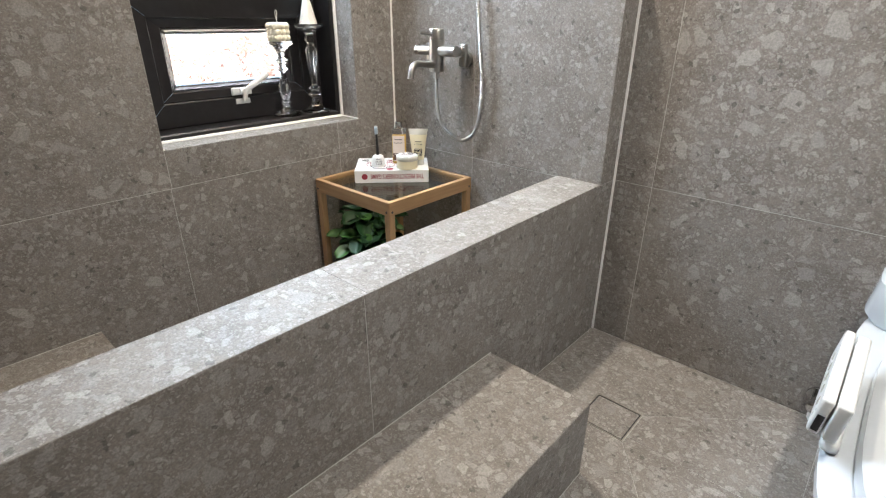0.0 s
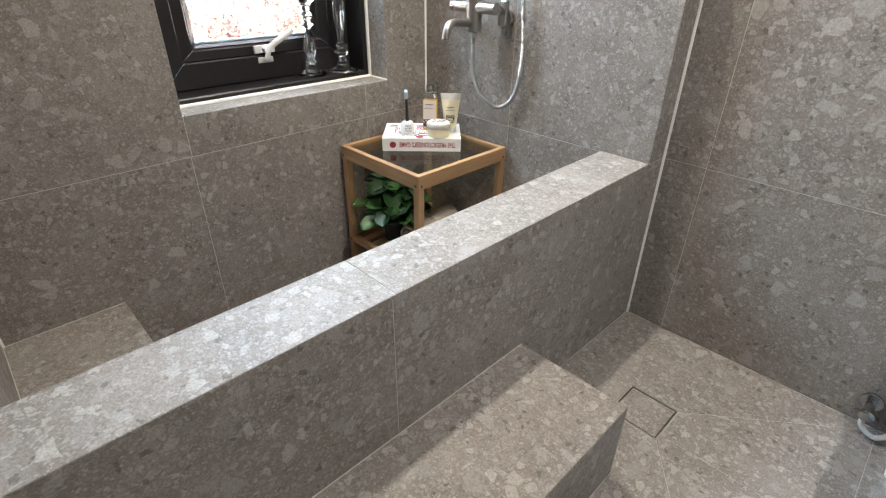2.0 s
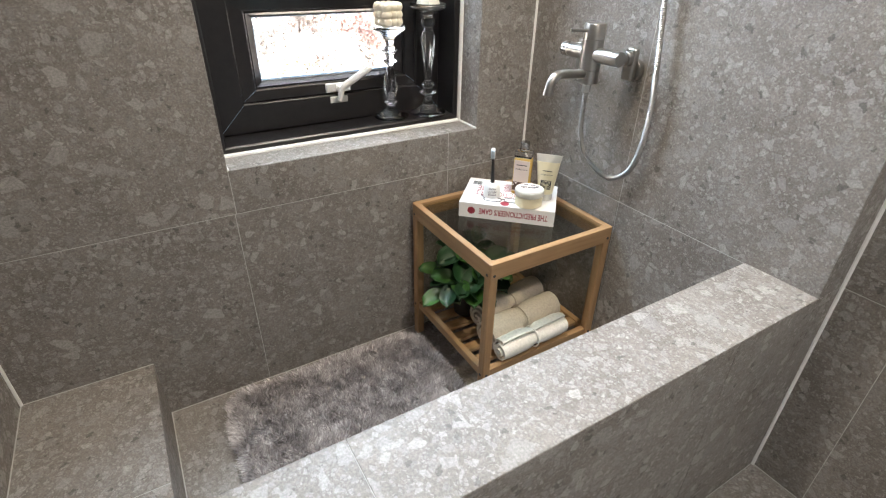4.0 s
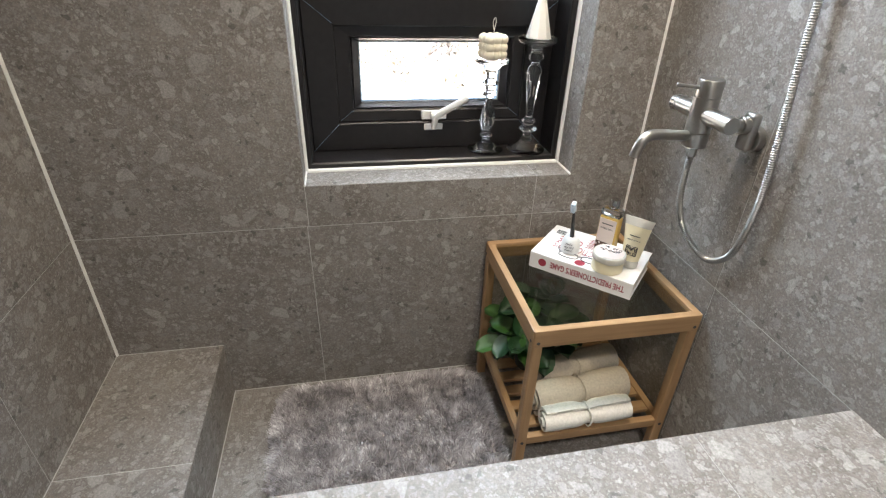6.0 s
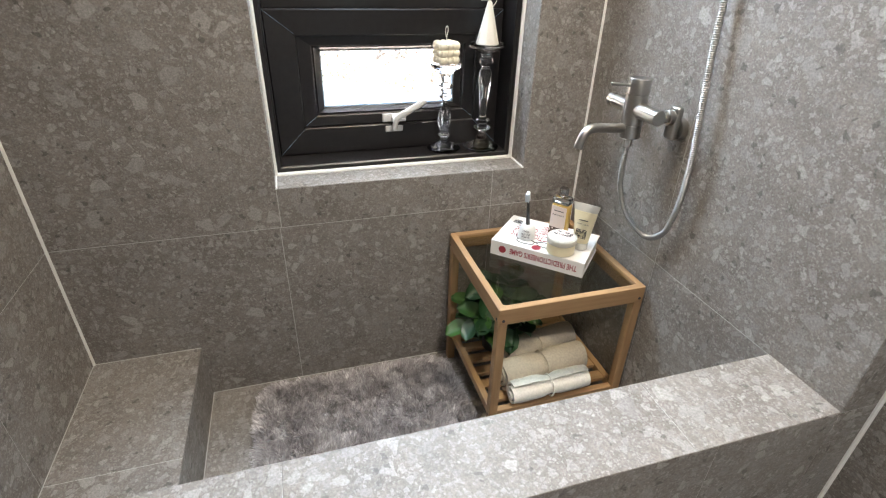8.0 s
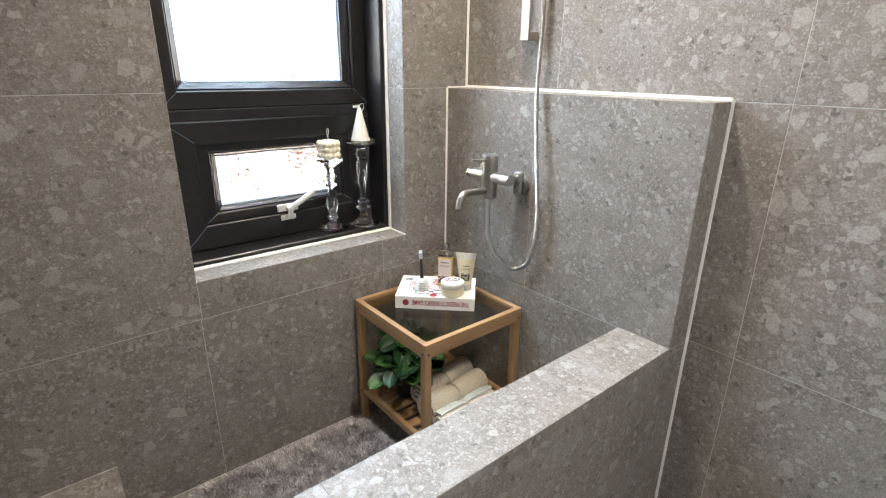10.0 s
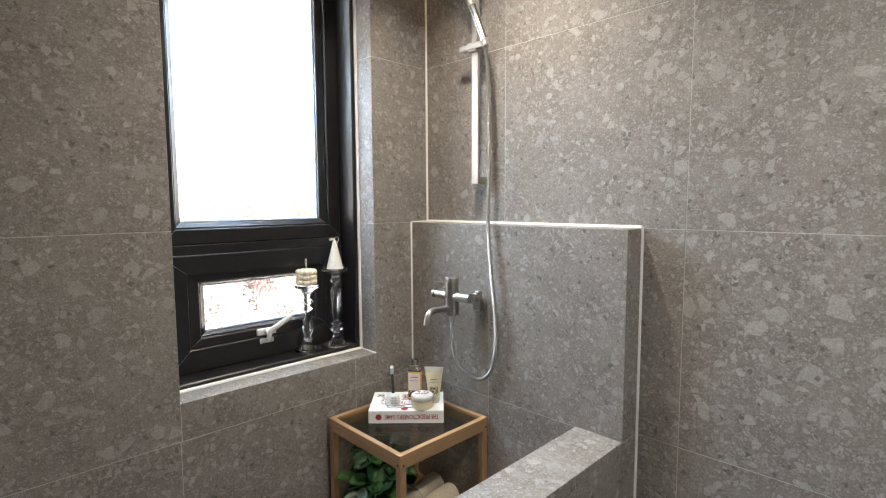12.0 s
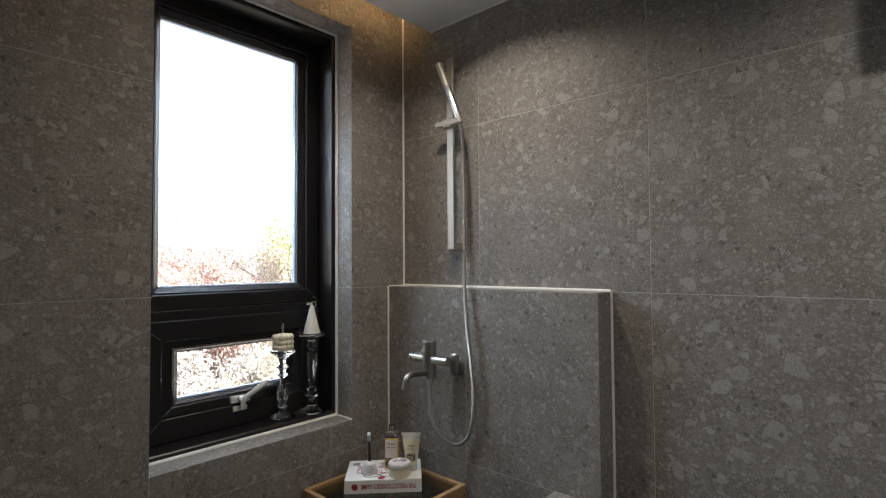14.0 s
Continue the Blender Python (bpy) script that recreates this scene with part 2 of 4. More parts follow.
def finish(name, bm, material, parent=None, label="", smooth=False):
    me = bpy.data.meshes.new(name)
    bmesh.ops.recalc_face_normals(bm, faces=bm.faces[:])
    if smooth:
        for f in bm.faces:
            f.smooth = True
        for e in bm.edges:
            if len(e.link_faces) == 2 and e.calc_face_angle(0) > 0.7:
                e.smooth = False
    bm.to_mesh(me)
    bm.free()
    me.materials.append(material)
    ob = new(name, me)
    if parent is not None:
        ob.parent = parent
    if label:
        ob["label"] = label
    return ob


def part(name, bm, material, parent, label="", smooth=False):
    return finish(name, bm, material, parent, label, smooth)


def thing(name, m, label, category, group="", kind=""):
    ob = new(name)
    ob.empty_display_size = 0.05
    ob.matrix_world = m
    return tagged(ob, label, category, group, kind)


def box(bm, x0, x1, y0, y1, z0, z1, bevel=0.0, seg=2):
    m = Matrix.Translation(((x0 + x1) / 2, (y0 + y1) / 2, (z0 + z1) / 2)) @ Matrix.Diagonal((x1 - x0, y1 - y0, z1 - z0, 1))
    made = bmesh.ops.create_cube(bm, size=1.0, matrix=m)["verts"]
    if bevel:
        edges = list({e for v in made for e in v.link_edges})
        bmesh.ops.bevel(bm, geom=edges, offset=bevel, segments=seg, affect="EDGES", profile=0.5)
    return bm


def boxes(*specs, bevel=0.0, seg=2):
    bm = bmesh.new()
    for s in specs:
        box(bm, *s, bevel=bevel, seg=seg)
    return bm


def lathe(profile, seg=28, bm=None, m=None, flute=None):
    """Turned shape from (radius, height) pairs; flute(h, a) scales the radius."""
    bm = bm or bmesh.new()
    m = m or Matrix()
    rings = []
    for r, h in profile:
        ring = []
        for i in range(seg):
            a = 2 * math.pi * i / seg
            k = r * (flute(h, a) if flute else 1.0)
            ring.append(bm.verts.new(m @ Vector((k * math.cos(a), k * math.sin(a), h))))
        rings.append(ring)
    for a, b in zip(rings, rings[1:]):
        for i in range(seg):
            j = (i + 1) % seg
            bm.faces.new((a[i], a[j], b[j], b[i]))
    bm.faces.new(rings[0][::-1])
    bm.faces.new(rings[-1])
    return bm


def spline(points, n=12):
    """Smooth (Catmull-Rom) line through the points."""
    p = [Vector(q) for q in points]
    p = [2 * p[0] - p[1], *p, 2 * p[-1] - p[-2]]
    out = []
    for i in range(1, len(p) - 2):
        a, b, c, d = p[i - 1:i + 3]
        for k in range(n):
            t = k / n
            out.append(0.5 * (2 * b + (c - a) * t + (2 * a - 5 * b + 4 * c - d) * t * t + (3 * b - a - 3 * c + d) * t ** 3))
    out.append(p[-2])
    return out


def tube(points, radius, seg=12, bm=None):
    """A round tube along points; radius a number or a function of 0..1 and of the index."""
    bm = bm or bmesh.new()
    pts = [Vector(q) for q in points]
    up = Vector((0.13, 0.31, 0.94))
    rings = []
    for i, q in enumerate(pts):
        d = (pts[min(i + 1, len(pts) - 1)] - pts[max(i - 1, 0)]).normalized()
        side = d.cross(up)
        if side.length < 1e-3:
            side = d.cross(Vector((1, 0, 0)))
        side.normalize()
        up = side.cross(d).normalized()
        r = radius(i / (len(pts) - 1), i) if callable(radius) else radius
        rings.append([bm.verts.new(q + r * (math.cos(2 * math.pi * k / seg) * side + math.sin(2 * math.pi * k / seg) * up)) for k in range(seg)])
    for a, b in zip(rings, rings[1:]):
        for k in range(seg):
            j = (k + 1) % seg
            bm.faces.new((a[k], a[j], b[j], b[k]))
    bm.faces.new(rings[0][::-1])
    bm.faces.new(rings[-1])
    return bm


def even(points, pitch):
    """The same line with its points at even steps."""
    out, left = [points[0]], pitch
    for a, b in zip(points, points[1:]):
        d = (b - a).length
        while d >= left:
            a = a + (b - a) * (left / d)
            out.append(a)
            d, left = (b - a).length, pitch
        left -= d
    return out


def cyl(a, b, r, seg=24, bm=None, chamfer=0.001):
    """A cylinder from a to b with eased rims."""
    a, b = Vector(a), Vector(b)
    m = Matrix.Translation(a) @ (b - a).to_track_quat("Z", "Y").to_matrix().to_4x4()
    h = (b - a).length
    return lathe([(r - chamfer, 0), (r, chamfer), (r, h - chamfer), (r - chamfer, h)], seg, bm, m)


def offset(poly, d):
    """The polygon with all its edges moved inwards by d (counter-clockwise points)."""
    out = []
    n = len(poly)
    for i in range(n):
        p0, p1, p2 = (Vector(poly[k % n]) for k in (i - 1, i, i + 1))
        e0, e1 = (p1 - p0).normalized(), (p2 - p1).normalized()
        n0, n1 = Vector((-e0.y, e0.x)), Vector((-e1.y, e1.x))
        out.append(p1 + (n0 + n1) * (d / max(0.2, 1 + n0.dot(n1))))
    return out


JOINT = 0.0008
_tile_meshes = {}


def tile(parent, o, u, v, poly, name="tile", material=None):
    """One stone tile lying on the plane through o along u and v, facing u x v."""
    u, v = Vector(u), Vector(v)
    n = u.cross(v)
    c = Vector((sum(p[0] for p in poly) / len(poly), sum(p[1] for p in poly) / len(poly)))
    local = [(round(p[0] - c.x, 4), round(p[1] - c.y, 4)) for p in poly]
    key = tuple(local)
    if key not in _tile_meshes:
        bm = bmesh.new()
        a, b = offset(local, JOINT), offset(local, JOINT + 0.0007)
        rings = [[bm.verts.new((p.x, p.y, h)) for p in ring] for ring, h in ((a, -0.008), (a, -0.0007), (b, 0.0))]
        for r, s in zip(rings, rings[1:]):
            for i in range(len(r)):
                j = (i + 1) % len(r)
                bm.faces.new((r[i], r[j], s[j], s[i]))
        bm.faces.new(rings[-1])
        me = bpy.data.meshes.new(name)
        bm.to_mesh(me)
        bm.free()
        me.materials.append(material or STONE)
        _tile_meshes[key] = me
    ob = new(name, _tile_meshes[key])
    rot = Matrix((u, v, n)).transposed().to_4x4()
    ob.matrix_world = Matrix.Translation(Vector(o) + c.x * u + c.y * v) @ rot
    ob.parent = parent
    return ob


def rect(a0, a1, b0, b1):
    return [(a0, b0), (a1, b0), (a1, b1), (a0, b1)]


def grid(parent, o, u, v, cols, rows):
    for a0, a1 in zip(cols, cols[1:]):
        for b0, b1 in zip(rows, rows[1:]):
            tile(parent, o, u, v, rect(a0, a1, b0, b1))


def lettering(name, body, size, material, parent, m, depth=0.0003, width=1.0, fit=None, bold=0.0):
    """Raised or printed letters in the built-in font, centred at m."""
    cu = bpy.data.curves.new(name, "FONT")
    cu.body, cu.size, cu.extrude, cu.align_x, cu.align_y = body, size, depth, "CENTER", "CENTER"
    cu.resolution_u = 2
    cu.offset = bold * size
    tmp = new("lettering", cu)
    me = bpy.data.meshes.new_from_object(tmp.evaluated_get(bpy.context.evaluated_depsgraph_get()))
    bpy.data.objects.remove(tmp)
    me.materials.clear()
    me.materials.append(material)
    if fit:
        xs, ys = [v.co.x for v in me.vertices], [v.co.y for v in me.vertices]
        cx, cy = (max(xs) + min(xs)) / 2, (max(ys) + min(ys)) / 2
        kx, ky = fit[0] / (max(xs) - min(xs)), fit[1] / (max(ys) - min(ys))
        for v in me.vertices:
            v.co.x, v.co.y = (v.co.x - cx) * kx, (v.co.y - cy) * ky
    ob = new(name, me)
    ob.parent = parent
    ob.matrix_local = m @ Matrix.Diagonal((width, 1, 1, 1))
    return ob


# ---------------------------------------------------------------- plan, in metres
G = 0.0009                     # grout lies this far behind the tile faces
XH0, XH1, ZH = 0.743, 0.890, 0.538     # low wall of the bath
YL, YB, YM = -1.411, 0.0, 0.087        # alcove end wall, boxed-out ledge, main wall
ZR1, ZR2, ZR3, ZTOP = 0.535, 1.135, 1.735, 2.40
WY0, WY1, WZ0, WZ1 = -0.870, -0.183, 0.646, 2.126   # window opening in the tiled face
XREV = -0.093                  # depth of the tiled reveal
YSEAT, ZSEAT = -1.138, 0.178
XST, YST, ZST = 1.168, -0.508, 0.211
XE, YS, ZC = 2.60, -2.60, 2.150
XCOVE = 0.158

# window wall
wall = finish("wall_window", boxes(
    (-0.30, -G, YL - 0.12, WY0 - G, 0, ZTOP), (-0.30, -G, WY1 + G, YM + 0.15, 0, ZTOP),
    (-0.30, -G, WY0 - G, WY1 + G, 0, WZ0 - G), (-0.30, -G, WY0 - G, WY1 + G, WZ1 + G, ZTOP)), GROUT)
tagged(wall, "grey terrazzo-look tiled wall around a dark window", "wall", kind="structure")
# plane x = 0 facing +x: u along +y, v along +z
O, U, V = (0, 0, 0), (0, 1, 0), (0, 0, 1)
J1, J2 = -0.874, -0.276
for b0, b1 in zip((0, ZR1, ZR2, ZR3), (ZR1, ZR2, ZR3, ZTOP)):
    tile(wall, O, U, V, rect(YL, WY0 if b1 > ZR1 else J1, b0, b1))
tile(wall, O, U, V, rect(J1, J2, 0, ZR1))
tile(wall, O, U, V, rect(J2, YB, 0, ZR1))
tile(wall, O, U, V, rect(WY0, J2, ZR1, WZ0))
tile(wall, O, U, V, [(J2, ZR1), (YB, ZR1), (YB, ZR2), (WY1, ZR2), (WY1, WZ0), (J2, WZ0)])
tile(wall, O, U, V, rect(WY1, YM, ZR2, ZR3))
tile(wall, O, U, V, [(WY1, ZR3), (YM, ZR3), (YM, ZTOP), (J2, ZTOP), (J2, WZ1), (WY1, WZ1)])
tile(wall, O, U, V, rect(WY0, J2, WZ1, ZTOP))
# tiled reveal of the window
grid(wall, (0, 0, WZ0), (1, 0, 0), (0, 1, 0), (XREV, 0), (WY0, J2, WY1))
grid(wall, (0, WY1, 0), (1, 0, 0), (0, 0, 1), (XREV, 0), (WZ0, ZR2, ZR3, WZ1))
grid(wall, (0, WY0, 0), (-1, 0, 0), (0, 0, 1), (0, -XREV), (WZ0, ZR2, ZR3, WZ1))
grid(wall, (0, 0, WZ1), (-1, 0, 0), (0, 1, 0), (0, -XREV), (WY0, J2, WY1))

# main wall behind the shower, running on past the bath
wall = finish("wall_shower", boxes((-0.02, XE + 0.15, YM + G, YM + 0.15, 0, ZTOP)), GROUT)
tagged(wall, "grey terrazzo-look tiled wall behind the shower", "wall", kind="structure")
O, U, V = (0, YM, 0), (1, 0, 0), (0, 0, 1)
grid(wall, O, U, V, (XH1, 1.008, 1.608, 2.208, XE), (0, ZR1, ZR2))
grid(wall, O, U, V, (0, 0.398, 1.008, 1.608, 2.208, XE), (ZR2, ZR3, ZTOP))

# boxed-out ledge that carries the mixer
ledge = finish("wall_ledge", boxes((-0.001, XH1 - G, YB + G, YM + 0.004, 0, ZR2 - G)), GROUT)
tagged(ledge, "waist-high boxed-out tiled ledge under the shower rail", "wall", kind="structure")
grid(ledge, (0, YB, 0), (1, 0, 0), (0, 0, 1), (0, 0.400, XH1), (ZR1, ZR2))
grid(ledge, (0, YB, 0), (1, 0, 0), (0, 0, 1), (0, 0.400, XH0), (0, ZR1))
grid(ledge, (XH1, 0, 0), (0, 1, 0), (0, 0, 1), (YB, YM), (0, ZR1, ZR2))
grid(ledge, (0, 0, ZR2), (1, 0, 0), (0, 1, 0), (0, 0.400, XH1), (YB, YM))

# low wall of the sunken bath
low = finish("wall_bath", boxes((XH0 + G, XH1 - G, -1.62, YB + 0.01, 0, ZH - G)), GROUT)
tagged(low, "low tiled bath wall with a broad flat top", "wall", kind="structure")
HJ = (-1.62, -1.493, -0.893, -0.245, YB)
JOINT = 0.0004
grid(low, (0, 0, ZH), (1, 0, 0), (0, 1, 0), (XH0, XH1), (-1.62, -1.485, -0.885, -0.285, YB))
JOINT = 0.0008
grid(low, (XH1, 0, 0), (0, 1, 0), (0, 0, 1), HJ, (0, ZH))
grid(low, (XH0, 0, 0), (0, -1, 0), (0, 0, 1), [-y for y in HJ[::-1]], (0, ZH))

# end wall of the bath alcove
wall = finish("wall_alcove", boxes((-0.05, 0.760, YL - 0.12 + G, YL - G, 0, ZTOP)), GROUT)
tagged(wall, "grey tiled end wall of the bath alcove", "wall", kind="structure")
grid(wall, (0, YL, 0), (-1, 0, 0), (0, 0, 1), (-0.760, -0.385, 0), (0, ZR1, ZR2, ZR3, ZTOP))

# seat in the bath
seat = finish("bath_seat", boxes((0, XH0 + 0.001, YL - 0.001, YSEAT - G, 0, ZSEAT - G)), GROUT)
tagged(seat, "low tiled seat at the end of the sunken bath", "bench", kind="structure")
grid(seat, (0, 0, ZSEAT), (1, 0, 0), (0, 1, 0), (0, 0.382, XH0), (YL, YSEAT))
grid(seat, (0, YSEAT, 0), (-1, 0, 0), (0, 0, 1), (-XH0, -0.382, 0), (0, ZSEAT))

# step outside the low wall
step = finish("bath_step", boxes((XH1 - 0.001, XST - G, -1.62, YST - G, 0, ZST - G)), GROUT)
tagged(step, "tiled step along the low bath wall", "step", kind="structure")
grid(step, (0, 0, ZST), (1, 0, 0), (0, 1, 0), (XH1, XST), (-1.62, YST))
grid(step, (XST, 0, 0), (0, 1, 0), (0, 0, 1), (-1.62, YST), (0, ZST))
grid(step, (0, YST, 0), (-1, 0, 0), (0, 0, 1), (-XST, -XH1), (0, ZST))

# floor, cut towards the drain
JOINT = 0.0005
floor = finish("floor", boxes((-0.02, XE + 0.1, YS - 0.1, YM + 0.02, -0.15, -G)), GROUT)
tagged(floor, "grey terrazzo-look floor tiles cut diagonally to a drain", "floor", kind="structure")
O, U, V = (0, 0, 0), (1, 0, 0), (0, 1, 0)
DX0, DX1, DY0, DY1 = 1.068, 1.200, -0.346, -0.216
RX, RY, YJ = 1.573, -0.850, -0.320
for poly in ([(XH1, RY), (DX0, DY0), (DX0, DY1), (DX1, DY1), (RX, YM), (XH1, YM)], [(DX1, YJ), (RX, YJ), (RX, YM), (DX1, DY1)],
             [(DX1, DY0), (RX, RY), (RX, YJ), (DX1, YJ)], [(XH1, RY), (RX, RY), (DX1, DY0), (DX0, DY0)]):
    tile(floor, O, U, V, poly)
grid(floor, O, U, V, (RX, 2.145, XE), (YS, -2.12, -1.52, -0.92, -0.32, YM))
grid(floor, O, U, V, (XH1, RX), (YS, -2.0, -1.4, RY))
grid(floor, O, U, V, (0, 0.4, XH0), (YSEAT, -0.60, YB))

JOINT = 0.0008
# plain walls that close the room behind the camera
for name, spec in (("wall_east", (XE, XE + 0.15, YS - 0.15, YM + 0.15, 0, ZTOP)), ("wall_south", (0.60, XE, YS - 0.15, YS, 0, ZTOP)),
                   ("wall_west", (0.60, 0.75, YS, YL - 0.12, 0, ZTOP))):
    tagged(finish(name, boxes(spec), WALLPAINT), "plain grey wall that closes the bathroom", "wall", kind="structure")

# ceiling: a dropped board with a light cove along the window wall
tagged(finish("ceiling", boxes((XCOVE, XE + 0.15, YS - 0.15, YM + 0.004, ZC, ZC + 0.06)), PLASTER), "matt white dropped ceiling", "ceiling", kind="structure")
tagged(finish("ceiling_upper", boxes((-0.31, XE + 0.16, YS - 0.16, YM + 0.16, ZTOP, ZTOP + 0.2)), PLASTER), "white ceiling above the light cove", "ceiling", kind="structure")
strip = thing("led_strip", pose(0, 0, 0), "warm white LED strip hidden in the ceiling cove", "lamp")
part("diffuser", boxes((XCOVE + 0.012, XCOVE + 0.024, YL + 0.05, YM - 0.02, ZC + 0.062, ZC + 0.070), bevel=0.002), LED, strip)
# the middle fixture is invented, to house the added fill lamp
for x, y in (BATH_LIGHT, SEAT_FILL, ROOM_LIGHT):
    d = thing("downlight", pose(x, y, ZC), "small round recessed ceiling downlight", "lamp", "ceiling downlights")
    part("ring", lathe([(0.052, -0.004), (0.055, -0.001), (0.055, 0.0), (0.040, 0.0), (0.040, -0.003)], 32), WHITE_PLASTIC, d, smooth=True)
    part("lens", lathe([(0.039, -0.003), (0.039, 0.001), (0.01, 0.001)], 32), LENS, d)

# white silicone along the inner corners
def bead(name, a, b, r=0.0045, material=None):
    tagged(finish(name, tube([a, b], r, 8), material or CAULK, smooth=True), "thin white silicone bead in the tile corner", "trim", "silicone beads", "structure")

bead("trim", (0.001, YL + 0.001, ZSEAT), (0.001, YL + 0.001, ZTOP))
bead("trim", (0.001, YB - 0.001, 0), (0.001, YB - 0.001, ZR2), 0.004)
bead("trim", (0.001, YM - 0.001, ZR2), (0.001, YM - 0.001, ZTOP), 0.005)
bead("trim", (0.001, YM - 0.002, ZR2 + 0.001), (XH1, YM - 0.002, ZR2 + 0.001), 0.007)
bead("trim", (XH1 + 0.001, YM - 0.001, 0), (XH1 + 0.001, YM - 0.001, ZR2 + 0.004), 0.005)
bead("trim", (0.001, YB + 0.002, ZR2), (0.001, YM, ZR2), 0.004)
for a, b in (((0, YL + 0.001, ZSEAT), (XH0, YL + 0.001, ZSEAT)), ((0.001, YL, ZSEAT), (0.001, YSEAT, ZSEAT)), ((0.001, YSEAT, 0), (0.001, YB, 0)),
             ((0, YSEAT + 0.001, 0), (XH0, YSEAT + 0.001, 0)), ((XH1 + 0.001, YST, ZST), (XH1 + 0.001, YL, ZST)), ((XST, YST, 0.001), (XST, YL, 0.001))):
    bead("trim", a, b, 0.0012, GROUT)
bead("trim", (XCOVE, YM - 0.001, ZC), (XE, YM - 0.001, ZC), 0.004)
IW = 0.006
for a, b in (((XREV, WY0 + IW, WZ0), (XREV, WY1 - IW, WZ0)), ((XREV, WY1, WZ0), (XREV, WY1, WZ1)), ((XREV, WY0, WZ0), (XREV, WY0, WZ1)), ((XREV, WY0, WZ1), (XREV, WY1, WZ1))):
    bead("trim", a, b, 0.0075)
bead("trim", (XREV, WY1 - 0.001, WZ0 + 0.001), (0, WY1 - 0.001, WZ0 + 0.001), 0.003)
bead("trim", (XREV, WY0 + 0.001, WZ0 + 0.001), (0, WY0 + 0.001, WZ0 + 0.001), 0.003)

# ---------------------------------------------------------------- window


def ring_frame(y0, y1, z0, z1, w, x0, x1, bevel=0.003, slope=0.0, wz=None, wt=None):
    """A mitred rectangular frame of width w; slope recesses the inner rim of the room face."""
    bm = bmesh.new()
    h = wz or w
    g = wt or h
    outer = [(y0, z0), (y1, z0), (y1, z1), (y0, z1)]
    inner = [(y0 + w, z0 + h), (y1 - w, z0 + h), (y1 - w, z1 - g), (y0 + w, z1 - g)]
    lip = [(y0 + bevel, z0 + bevel), (y1 - bevel, z0 + bevel), (y1 - bevel, z1 - bevel), (y0 + bevel, z1 - bevel)]
    lip2 = [(y0 + w - bevel, z0 + h - bevel), (y1 - w + bevel, z0 + h - bevel), (y1 - w + bevel, z1 - g + bevel), (y0 + w - bevel, z1 - g + bevel)]
    rows = [(outer, x0), (outer, x1 - bevel), (lip, x1), (lip2, x1 - slope), (inner, x1 - slope - bevel), (inner, x0)]
    vs = [[bm.verts.new((x, y, z)) for y, z in ring] for ring, x in rows]
    for a, b in zip(vs, vs[1:] + vs[:1]):
        for i in range(4):
            j = (i + 1) % 4
            bm.faces.new((a[i], a[j], b[j], b[i]))
    return bm


win = thing("window_1", pose(0, 0, 0), "dark brown framed window, tall fixed light over a small opening one", "window", kind="structure")
FY0, FY1, FZ0, FZ1 = WY0 + 0.002, WY1 - 0.002, WZ0 + 0.002, WZ1 - 0.002
part("window_frame", ring_frame(FY0, FY1, FZ0, FZ1, 0.018, -0.285, XREV - 0.004, 0.004), FRAME, win)
A0, A1 = FY0 + 0.018, FY1 - 0.018
ZT = 1.080                      # meeting line of the upper and the lower light
part("upper_frame", ring_frame(A0, A1, ZT, FZ1 - 0.018, 0.050, -0.285, -0.192, 0.003, 0.002), FRAME, win)
part("glazing_bead", ring_frame(A0 + 0.0505, A1 - 0.0505, ZT + 0.0505, FZ1 - 0.0685, 0.022, -0.262, -0.206, 0.004, 0.016), FRAME, win)
ZL = 1.048                      # top of the frame round the lower light
part("lower_frame", ring_frame(A0, A1, FZ0 + 0.018, ZL - 0.001, 0.075, -0.285, -0.186, 0.003, 0.003, wt=0.066), FRAME, win)
part("transom", boxes((-0.285, -0.190, A0 + 0.001, A1 - 0.001, ZL, ZT - 0.001), bevel=0.002), FRAME, win)
SY0, SY1, SZ0, SZ1 = -0.778, -0.268, 0.740, 0.986
sash = part("sash", ring_frame(SY0, SY1, SZ0, SZ1, 0.042, -0.262, -0.198, 0.004, 0.004, 0.032), FRAME, win)
part("sash_bead", ring_frame(SY0 + 0.0425, SY1 - 0.0425, SZ0 + 0.0325, SZ1 - 0.0325, 0.020, -0.256, -0.212, 0.003, 0.014, 0.013), FRAME, win)
UY0, UY1, UZ0, UZ1 = A0 + 0.0725, A1 - 0.0725, ZT + 0.0725, FZ1 - 0.0905
LY0, LY1, LZ0, LZ1 = SY0 + 0.0625, SY1 - 0.0625, SZ0 + 0.0455, SZ1 - 0.0455
for y0, y1, z0, z1 in ((UY0, UY1, UZ0, UZ1), (LY0, LY1, LZ0, LZ1)):
    part("spacer", ring_frame(y0 - 0.003, y1 + 0.003, z0 - 0.003, z1 + 0.003, 0.007, -0.256, -0.240, 0.001), SPACER, win)
    pane = part("pane", boxes((-0.2385, -0.2345, y0 - 0.006, y1 + 0.006, z0 - 0.006, z1 + 0.006)), PANE, win)
    pane.visible_shadow = False
